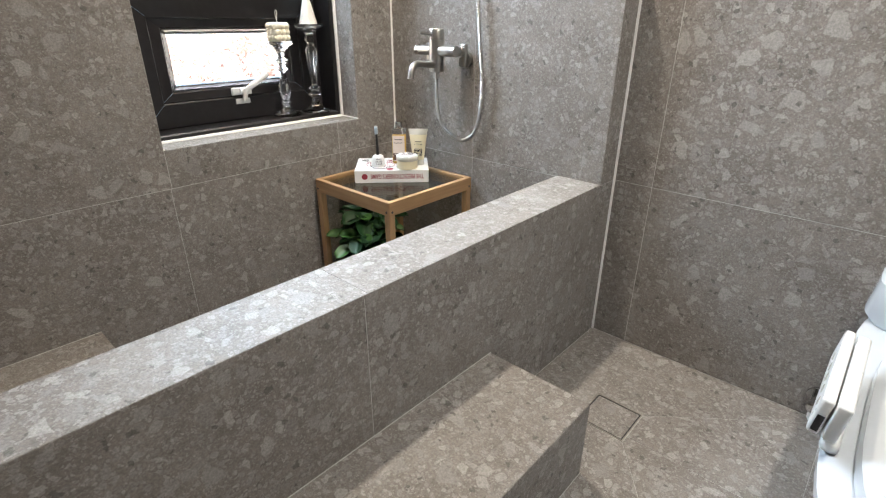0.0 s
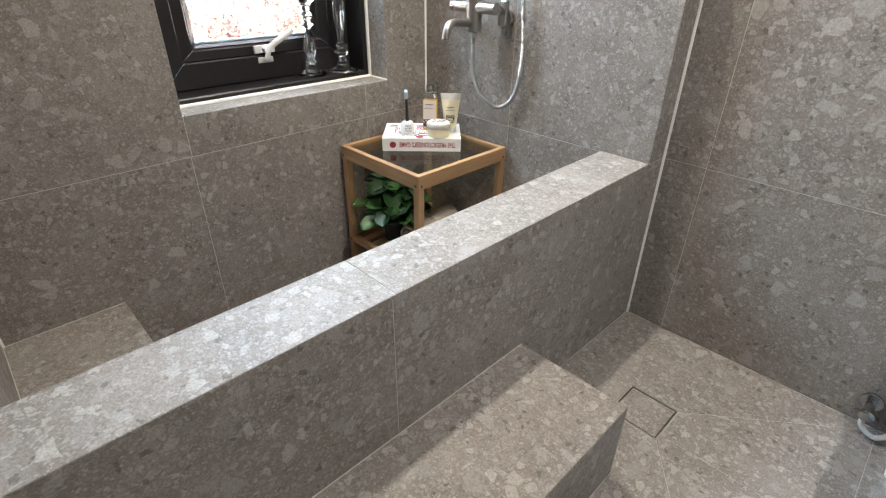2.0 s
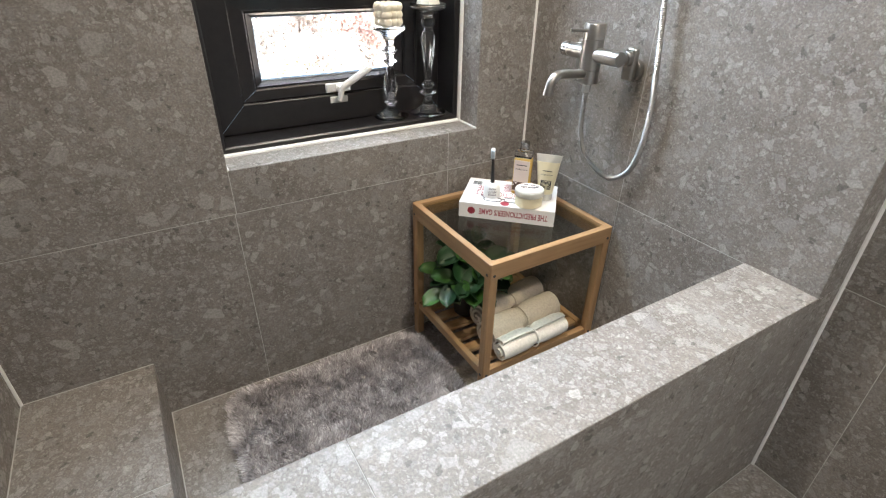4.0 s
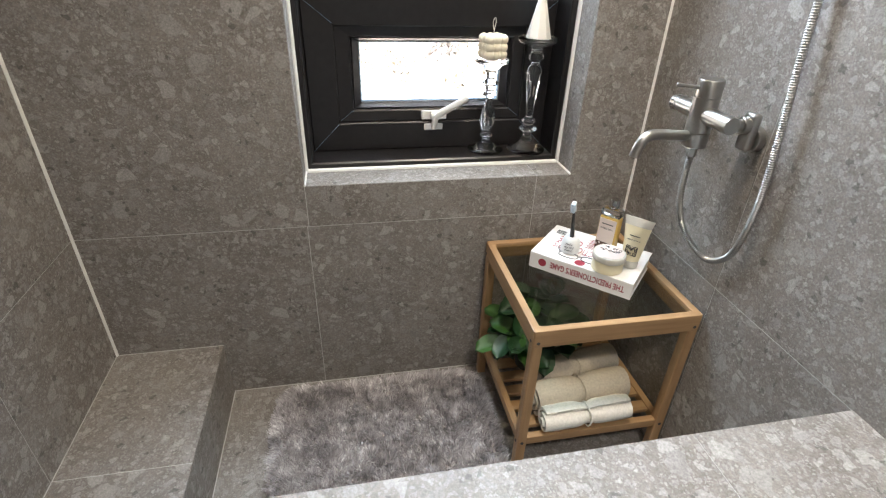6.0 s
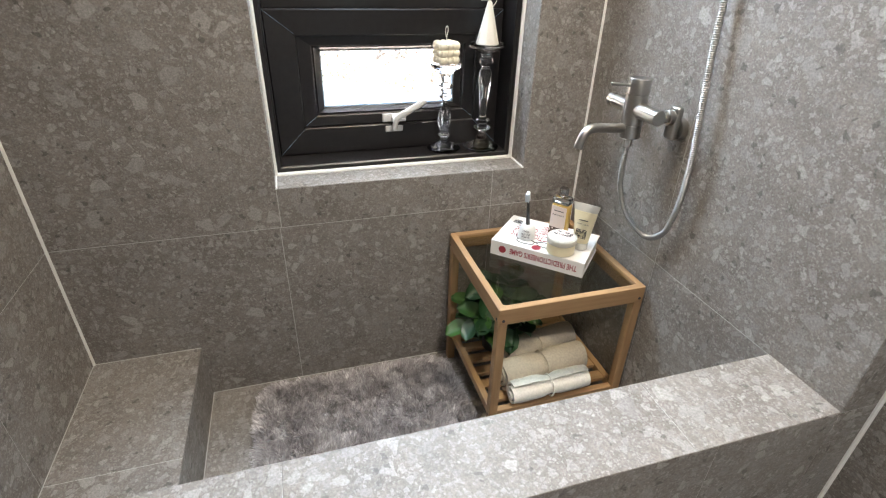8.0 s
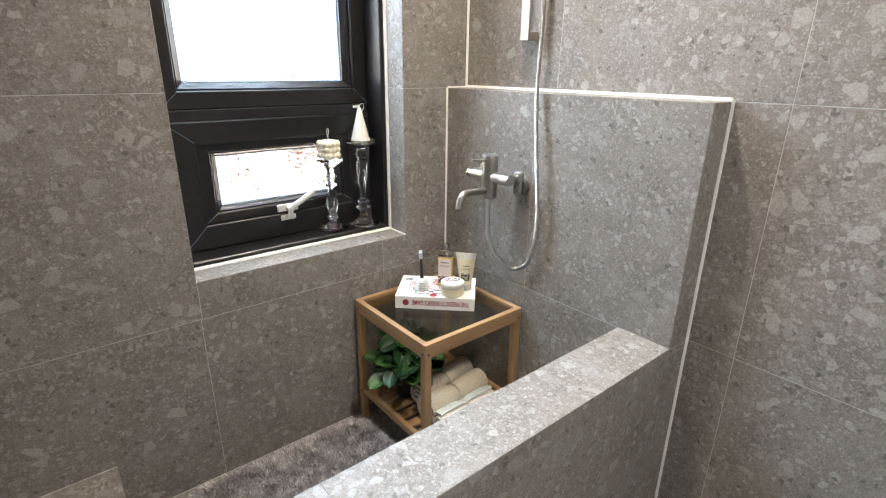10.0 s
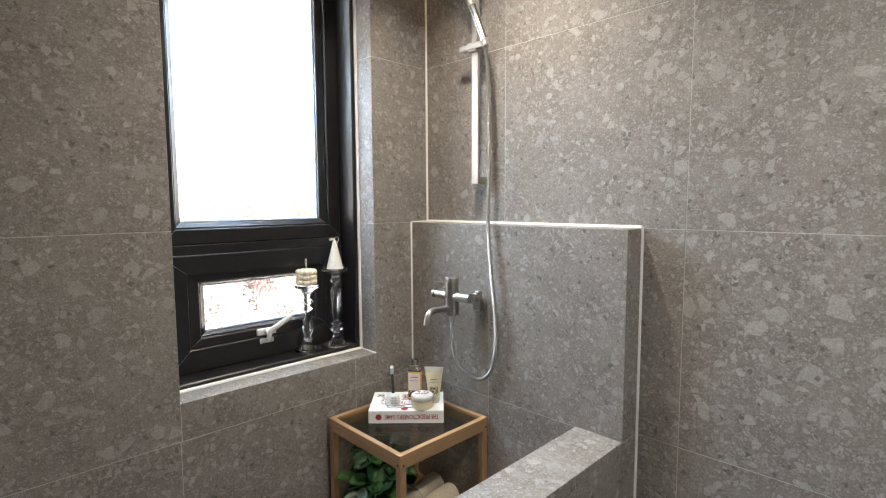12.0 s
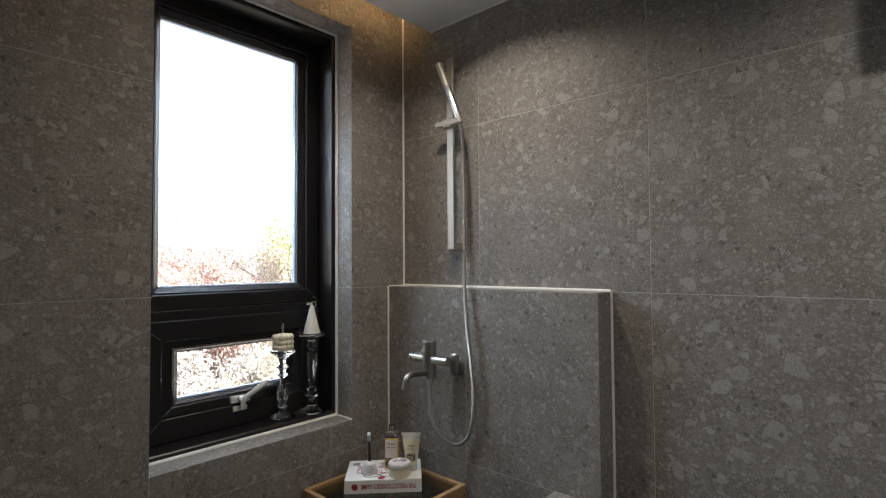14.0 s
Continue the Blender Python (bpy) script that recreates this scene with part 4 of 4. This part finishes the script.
def leaf_mesh(name, length, width, cup, material):
    bm = bmesh.new()
    n, m = 8, 4
    rows = []
    for i in range(n + 1):
        t = i / n
        w = width / 2 * (math.sin(math.pi * min(1, t ** 0.95)) ** 0.45) * (0.80 + 0.30 * t) if 0 < t < 1 else 0.0008
        row = []
        for k in range(-m, m + 1):
            s = k / m
            z = cup * s * s * width + 0.004 * abs(s) - 0.55 * length * t * t * 0.45 + 0.0015 * math.sin(t * 9 + s * 2)
            row.append(bm.verts.new((t * length, s * w, z)))
        rows.append(row)
    for a, b in zip(rows, rows[1:]):
        for k in range(2 * m):
            bm.faces.new((a[k], a[k + 1], b[k + 1], b[k]))
    for f in bm.faces:
        f.smooth = True
    me = bpy.data.meshes.new(name)
    bm.to_mesh(me)
    bm.free()
    me.materials.append(material)
    return me


leaf_kinds = [leaf_mesh("leaf", 0.078, 0.058, 0.16, LEAF), leaf_mesh("leaf", 0.068, 0.052, 0.22, LEAF_DARK), leaf_mesh("leaf", 0.088, 0.062, 0.14, LEAF_DARK)]
random.seed(11)
bm = bmesh.new()
for k in range(20):
    a = k * 2.399 + 0.4
    lean = random.uniform(0.3, 1.15)
    hgt = random.uniform(0.04, 0.145)
    tip = Vector((math.cos(a) * lean * 0.100, math.sin(a) * lean * 0.090, 0.07 + hgt))
    tip.x = min(max(tip.x, -0.075), 0.07)
    mid = tip * 0.5 + Vector((0, 0, 0.055))
    tube(spline([(math.cos(a) * 0.012, math.sin(a) * 0.012, 0.07), mid, tip], 5), lambda t, i: 0.0030 - 0.0014 * t, 6, bm)
    for j in range(5):
        b = a + j * 1.26 + random.uniform(-0.3, 0.3)
        root = tip + (mid - tip) * (j * 0.13)
        lf = new("leaf", leaf_kinds[(k + j) % 3])
        sc = random.uniform(0.80, 1.15)
        lf.matrix_local = Matrix.Translation(root) @ pose(0, 0, 0, random.uniform(-18, 18), random.uniform(-38, 22), math.degrees(b)) @ Matrix.Diagonal((sc, sc, sc, 1))
        lf.parent = plant
part("stems", bm, STEM, plant, smooth=True)

# ---------------------------------------------------------------- shaggy bath mat
MX0, MX1, MY0, MY1, MC = 0.036, 0.455, -1.005, -0.415, 0.07
mat_thing = thing("bath_mat", pose(0, 0, 0), "thick grey-brown shaggy bath mat with rounded corners", "mat")


def in_mat(x, y, grow=0.0):
    cx = min(max(x, MX0 + MC), MX1 - MC)
    cy = min(max(y, MY0 + MC), MY1 - MC)
    return (x - cx) ** 2 + (y - cy) ** 2 <= (MC + grow) ** 2


outline = []
for cx, cy, a0 in ((MX1 - MC, MY1 - MC, 0), (MX0 + MC, MY1 - MC, 90), (MX0 + MC, MY0 + MC, 180), (MX1 - MC, MY0 + MC, 270)):
    outline += [(cx + MC * math.cos(radians(a0 + k * 15)), cy + MC * math.sin(radians(a0 + k * 15))) for k in range(7)]
bm = bmesh.new()
lo, hi = [bm.verts.new((x, y, 0.001)) for x, y in outline], [bm.verts.new((x, y, 0.012)) for x, y in outline]
bm.faces.new(hi)
bm.faces.new(lo[::-1])
for i in range(len(lo)):
    j = (i + 1) % len(lo)
    bm.faces.new((lo[i], lo[j], hi[j], hi[i]))
part("backing", bm, MAT_BASE, mat_thing)
rng = np.random.default_rng(3)
verts, faces = [], []
count = 0
while count < 52000:
    x, y = rng.uniform(MX0 - 0.004, MX1 + 0.004), rng.uniform(MY0 - 0.004, MY1 + 0.004)
    if not in_mat(x, y, 0.003):
        continue
    count += 1
    v = [0.45 * noise.noise((x * 15 + o, y * 15, 0.3 + o)) + 0.95 * noise.noise((x * 52 + o, y * 52, 0.7)) for o in (0.0, 40.0)]
    big = noise.noise((x * 4.5, y * 4.5, 5.1))
    d = Vector((v[0] * 1.3 + rng.normal(0, 0.32), v[1] * 1.3 + rng.normal(0, 0.32), 1.2)).normalized()
    edge = 0.0 if in_mat(x, y, -0.020) else 1.0
    if edge:
        out = Vector((x - (MX0 + MX1) / 2, y - (MY0 + MY1) / 2, 0)).normalized()
        d = (d + out * 0.8).normalized()
    ln = rng.uniform(0.015, 0.025) * (1 + 0.25 * big)
    w = rng.uniform(0.0008, 0.0018)
    a = rng.uniform(0, math.pi)
    sx, sy = w * math.cos(a), w * math.sin(a)
    p0 = Vector((x, y, 0.008))
    p1 = p0 + d * ln * 0.55
    p2 = p1 + (d + Vector((v[0] * 0.7, v[1] * 0.7, -0.25)) * 0.6).normalized() * ln * 0.5
    p2.z = max(p2.z, 0.004)
    i = len(verts)
    verts += [(p0.x - sx, p0.y - sy, p0.z), (p0.x + sx, p0.y + sy, p0.z), (p1.x - sx, p1.y - sy, p1.z), (p1.x + sx, p1.y + sy, p1.z), (p2.x, p2.y, p2.z)]
    faces += [(i, i + 1, i + 3, i + 2), (i + 2, i + 3, i + 4)]
me = bpy.data.meshes.new("shag")
me.from_pydata(verts, [], faces)
me.materials.append(PILE)
pile = new("shag", me)
pile.parent = mat_thing
tagged(pile, "long soft strands", kind="stuff")

# ---------------------------------------------------------------- candlesticks on the window sill
ZTRAY = WZ0 + 0.002 + 0.018


def candlestick(x, y, prof, flute_lo, flute_hi, label):
    """One solid piece of pressed glass; the stem is fluted between the two heights."""
    pts = spline([(r, 0, h) for r, h in prof], 4)
    fl = lambda h, a: 1 + (0.11 * math.cos(8 * a) * math.sin(math.pi * (h - flute_lo) / (flute_hi - flute_lo)) if flute_lo < h < flute_hi else 0.0)
    c = finish("candlestick", lathe([(max(0.004, p.x), p.z) for p in pts], 48, flute=fl), PRESSED, smooth=True)
    c.matrix_world = pose(x, y, ZTRAY + 0.0005)
    tagged(c, label, "candlestick", "glass candlesticks on the window sill")
    return prof[-2][1] + ZTRAY + 0.001


zt = candlestick(-0.155, -0.378, [(0.047, 0), (0.050, 0.003), (0.047, 0.007), (0.026, 0.014), (0.013, 0.026), (0.010, 0.034), (0.0165, 0.040), (0.0165, 0.045), (0.010, 0.051),
                                  (0.015, 0.064), (0.0195, 0.085), (0.015, 0.115), (0.0085, 0.138), (0.008, 0.146), (0.019, 0.153), (0.019, 0.157), (0.011, 0.164), (0.0135, 0.174),
                                  (0.0215, 0.182), (0.0215, 0.186), (0.012, 0.194), (0.012, 0.205), (0.017, 0.216), (0.030, 0.228), (0.043, 0.236), (0.045, 0.241), (0.043, 0.2455), (0.034, 0.243), (0.010, 0.242)],
                 0.053, 0.137, "clear pressed-glass candlestick carrying a bubble candle")
cube = thing("bubble_candle", pose(-0.155, -0.378, zt, 0, 0, 12), "ivory wax candle cast as a cube of balls", "candle")
bm = bmesh.new()
bmesh.ops.create_icosphere(bm, subdivisions=6, radius=1.0)
balls = [Vector(((i - 1) * 0.0185, (j - 1) * 0.0185, (k - 1) * 0.0180)) for i in range(3) for j in range(3) for k in range(3)]
for v in bm.verts:
    d, reach = v.co.normalized(), 0.018
    for b in balls:
        along = b.dot(d)
        q = along * along - b.length_squared + 0.0128 ** 2
        if along > 0 and q > 0:
            reach = max(reach, along + math.sqrt(q))
    v.co = d * reach + Vector((0, 0, 0.0308))
part("wax", bm, WAX, cube, smooth=True)
part("wick", tube(spline([(0, 0, 0.058), (0.001, 0, 0.072), (0, 0.004, 0.088), (0, 0.001, 0.098), (0, -0.004, 0.088), (0, -0.001, 0.070)], 5), 0.0011, 6), WICK, cube)

zt = candlestick(-0.141, -0.264, [(0.050, 0), (0.053, 0.003), (0.050, 0.007), (0.030, 0.014), (0.018, 0.026), (0.013, 0.040), (0.012, 0.050), (0.024, 0.060), (0.024, 0.065), (0.013, 0.073),
                                  (0.019, 0.082), (0.019, 0.086), (0.010, 0.094), (0.0095, 0.104), (0.0135, 0.150), (0.0185, 0.200), (0.0185, 0.218), (0.012, 0.232), (0.012, 0.238), (0.0185, 0.246),
                                  (0.0185, 0.256), (0.013, 0.262), (0.022, 0.274), (0.044, 0.284), (0.050, 0.290), (0.050, 0.297), (0.047, 0.299), (0.040, 0.295), (0.010, 0.294)],
                 0.104, 0.230, "taller clear pressed-glass candlestick carrying a cone candle")
cone = thing("cone_candle", pose(-0.141, -0.264, zt, 0, 0, 20), "white faceted cone candle with a ribbon and tag", "candle")
bm = lathe([(0.031, 0), (0.0318, 0.002), (0.006, 0.106), (0.003, 0.109)], 8)
part("wax", bm, WAX_WHITE, cone)
part("wick", tube(spline([(0, 0, 0.108), (0.002, 0.003, 0.118), (0.004, 0.016, 0.120), (0.002, 0.022, 0.108), (0, 0.012, 0.094)], 5), 0.0011, 6), WICK, cone)
part("ribbon", boxes((-0.002, 0.0005, -0.030, 0.004, 0.109, 0.117), bevel=0.001), WICK, cone, "white paper tag")

# ---------------------------------------------------------------- toilet beside the bath
wc = thing("toilet", pose(1.750, 0, 0), "white glazed toilet with an electronic bidet seat", "toilet")


def loft(sections, seg=40, power=3.0):
    """Superellipse sections (z, half width, y back, y front)."""
    bm = bmesh.new()
    rings = []
    for z, w, y0, y1 in sections:
        ring = []
        for k in range(seg):
            a = 2 * math.pi * k / seg
            c, s = math.cos(a), math.sin(a)
            e = 2 / power
            ring.append(bm.verts.new((w * math.copysign(abs(c) ** e, c), (y0 + y1) / 2 + (y1 - y0) / 2 * math.copysign(abs(s) ** e, s), z)))
        rings.append(ring)
    for a, b in zip(rings, rings[1:]):
        for k in range(seg):
            j = (k + 1) % seg
            bm.faces.new((a[k], a[j], b[j], b[k]))
    bm.faces.new(rings[0][::-1])
    bm.faces.new(rings[-1])
    return bm


part("bowl", loft([(0.0, 0.150, 0.05, -0.66), (0.02, 0.156, 0.06, -0.67), (0.16, 0.168, 0.06, -0.71), (0.30, 0.186, 0.06, -0.76), (0.365, 0.196, 0.06, -0.79), (0.385, 0.194, 0.06, -0.79)], power=4), GLAZED, wc, smooth=True)
part("seat", loft([(0.387, 0.196, 0.03, -0.80), (0.391, 0.201, 0.03, -0.805), (0.406, 0.201, 0.03, -0.805), (0.411, 0.194, 0.02, -0.80)], power=4), GLAZED, wc, smooth=True)
lid = part("lid", loft([(0.413, 0.150, -0.16, -0.780), (0.418, 0.160, -0.15, -0.790), (0.442, 0.158, -0.15, -0.788), (0.455, 0.130, -0.17, -0.750)], power=3.5), GLAZED, wc, smooth=True)
part("seat_housing", loft([(0.412, 0.188, 0.05, -0.15), (0.425, 0.198, 0.055, -0.152), (0.495, 0.190, 0.055, -0.140), (0.515, 0.165, 0.05, -0.110)], power=4), GLAZED, wc, smooth=True)
ctl = part("control_arm", boxes((-0.202, -0.178, -0.600, -0.340, 0.4115, 0.432), bevel=0.008, seg=3), WHITE_PLASTIC, wc, "white bidet control arm", smooth=True)
tilted = pose(-0.203, -0.495, 0.4745, 0, -84, 0)      # the panel stands on edge beside the seat


def lean(bm):
    bmesh.ops.transform(bm, matrix=tilted, verts=bm.verts[:])
    return bm


part("control_panel", lean(boxes((-0.031, 0.031, -0.118, 0.118, 0.001, 0.017), bevel=0.005, seg=3)), WHITE_PLASTIC, ctl, smooth=True)
part("panel_base", lean(boxes((-0.029, 0.033, -0.122, 0.110, -0.020, -0.001), bevel=0.004, seg=3)), WHITE_PLASTIC, ctl, smooth=True)
part("sensor_window", lean(boxes((-0.024, 0.004, -0.1188, -0.117, 0.004, 0.013))), BLACK_PLASTIC, ctl, "black sensor window")
for k in range(5):
    part("button", lean(lathe([(0.0068, 0.0168), (0.0072, 0.0175), (0.006, 0.0180)], 16, m=pose(0.004, -0.085 + k * 0.036, 0))), FROSTED, ctl)
    part("indicator", lean(boxes((-0.0185, -0.0165, -0.090 + k * 0.036, -0.080 + k * 0.036, 0.0168, 0.0173))), LABEL, ctl)

valve = thing("angle_valve", pose(1.535, YM, 0.075), "small chrome angle valve with a white supply hose", "valve")
part("rosette", cyl((0, 0.0, 0), (0, -0.010, 0), 0.024, 24), CHROME, valve, smooth=True)
part("valve_body", cyl((0, -0.010, 0), (0, -0.060, 0), 0.011, 20), CHROME, valve, smooth=True)
part("knob", lathe([(0.012, 0), (0.016, 0.002), (0.016, 0.014), (0.012, 0.017)], 12, m=pose(0, -0.058, 0, 90, 0, 0)), CHROME, valve, smooth=True)
part("supply_hose", tube(spline([(0, -0.045, -0.010), (0.002, -0.045, -0.050), (0.04, -0.05, -0.060), (0.075, -0.05, 0.02), (0.085, -0.04, 0.16), (0.09, -0.02, 0.30)], 8), 0.0065, 10), WHITE_PLASTIC, valve, smooth=True)

# wall cabinet over the toilet
cab = thing("wall_cabinet", pose(1.530, YM, 1.745), "black wall cabinet hung above the toilet", "cabinet")
part("carcass", boxes((0, 0.62, -0.140, 0, 0, 0.44), bevel=0.002), CABINET, cab)
for x0, x1 in ((0.002, 0.309), (0.311, 0.618)):
    part("door", boxes((x0, x1, -0.158, -0.1405, 0.002, 0.438), bevel=0.002), CABINET, cab)

# ---------------------------------------------------------------- outside: wooded slope in autumn
ground = bmesh.new()
N = 40
gv = [[None] * (N + 1) for _ in range(N + 1)]
for i in range(N + 1):
    for j in range(N + 1):
        s, t = i / N, j / N
        x = 600 * math.copysign(abs(s * 2 - 1) ** 2.6, 1 - s * 2)
        y = (t * 2 - 1)
        y = math.copysign(abs(y) ** 2.2, y) * 600
        z = -4.5 - 0.6 * math.sin(x * 0.11) * math.cos(y * 0.08)
        gv[i][j] = ground.verts.new((x, y, z))
for i in range(N):
    for j in range(N):
        ground.faces.new((gv[i][j], gv[i + 1][j], gv[i + 1][j + 1], gv[i][j + 1]))
tagged(finish("ground", ground, EARTH, smooth=True), "leaf-strewn ground below the window", "ground", kind="structure")

CROWNS = {
    "rust": island_material("rust_red_leaves", [(0.44, 0.28, 0.26), (0.54, 0.38, 0.35), (0.62, 0.48, 0.44)], 0.7),
    "gold": island_material("golden_leaves", [(0.42, 0.37, 0.29), (0.50, 0.45, 0.37), (0.57, 0.52, 0.44)], 0.7),
    "green": island_material("yellow_green_leaves", [(0.30, 0.34, 0.16), (0.44, 0.46, 0.24), (0.56, 0.56, 0.34)], 0.7),
    "tan": island_material("faded_tan_leaves", [(0.42, 0.39, 0.36), (0.50, 0.47, 0.44), (0.57, 0.54, 0.51)], 0.7),
}


def tree(x, y, height, spread, colour, label, seed, leaves=15000, base=-4.6):
    rnd = random.Random(seed)
    t = thing("tree", pose(x, y, base), label, "tree", "autumn trees on the slope")
    bm = bmesh.new()
    tips = []

    def limb(p, d, ln, r, depth):
        pts = [p]
        for i in range(4):
            d = (d + Vector((rnd.gauss(0, 0.13), rnd.gauss(0, 0.13), 0.05))).normalized()
            pts.append(pts[-1] + d * ln / 4)
        tube(pts, lambda s, i: r * (1 - 0.55 * s), 5 if depth else 8, bm)
        if depth >= 3:
            tips.extend(pts[1:])
            return
        if depth >= 1:
            tips.extend(pts[3:])
        for i in range(3 if depth else 5):
            a = rnd.uniform(0, 6.28)
            side = Vector((math.cos(a), math.sin(a), rnd.uniform(-0.1, 0.6)))
            limb(pts[2 + i % 3], (d * 0.6 + side * 0.75 * spread).normalized(), ln * rnd.uniform(0.55, 0.72), r * 0.5, depth + 1)

    limb(Vector((0, 0, 0)), Vector((rnd.gauss(0, 0.05), rnd.gauss(0, 0.05), 1)), height * 0.45, height * 0.022, 0)
    part("trunk", bm, BARK, t, smooth=True)
    verts, faces = [], []
    for i in range(leaves):
        c = tips[rnd.randrange(len(tips))] + Vector((rnd.gauss(0, 0.22), rnd.gauss(0, 0.22), rnd.gauss(0, 0.20)))
        q = Euler((rnd.uniform(0, 6.28), rnd.uniform(0, 6.28), rnd.uniform(0, 6.28))).to_matrix()
        s = rnd.uniform(0.035, 0.080)
        n = len(verts)
        verts += [tuple(c + q @ Vector(v)) for v in ((-s, 0, 0), (0, -s * 0.55, 0.2 * s), (s, 0, 0), (0, s * 0.55, 0.2 * s))]
        faces.append((n, n + 1, n + 2, n + 3))
    me = bpy.data.meshes.new("crown")
    me.from_pydata(verts, [], faces)
    me.materials.append(CROWNS[colour])
    ob = new("crown", me)
    ob.parent = t
    return t


for i, (x, y, h, sp, c) in enumerate((
        (-15, 6.4, 8.0, 1.0, "rust"), (-14, 7.9, 8.4, 1.0, "gold"), (-12.5, 8.4, 9.8, 0.9, "green"), (-17, 4.4, 6.4, 1.1, "tan"),
        (-19, 8.6, 9.6, 1.1, "tan"), (-11.5, 6.4, 4.6, 1.1, "gold"), (-12.5, 4.6, 4.6, 1.1, "tan"), (-18, 1.6, 6.6, 1.1, "tan"),
        (-16, -1.2, 6.2, 1.1, "gold"), (-12.5, 2.4, 4.4, 1.1, "gold"), (-20, 11.5, 9.5, 1.0, "tan"), (-22, 4.5, 7.6, 1.2, "tan"), (-26, 9.0, 9.4, 1.2, "gold"), (-27, 12.5, 11.0, 1.1, "tan"), (-24, 6.6, 8.6, 1.2, "rust"), (-9.5, 3.2, 4.0, 1.2, "tan"), (-10, 5.4, 4.3, 1.2, "gold"))):
    tree(x, y, h * 0.92, sp, c, {"rust": "bare-branched tree with thin rust-red autumn leaves", "gold": "golden autumn tree below the window",
                          "green": "tall tree with yellow-green autumn leaves", "tan": "faded tan autumn tree on the slope"}[c], 20 + i)
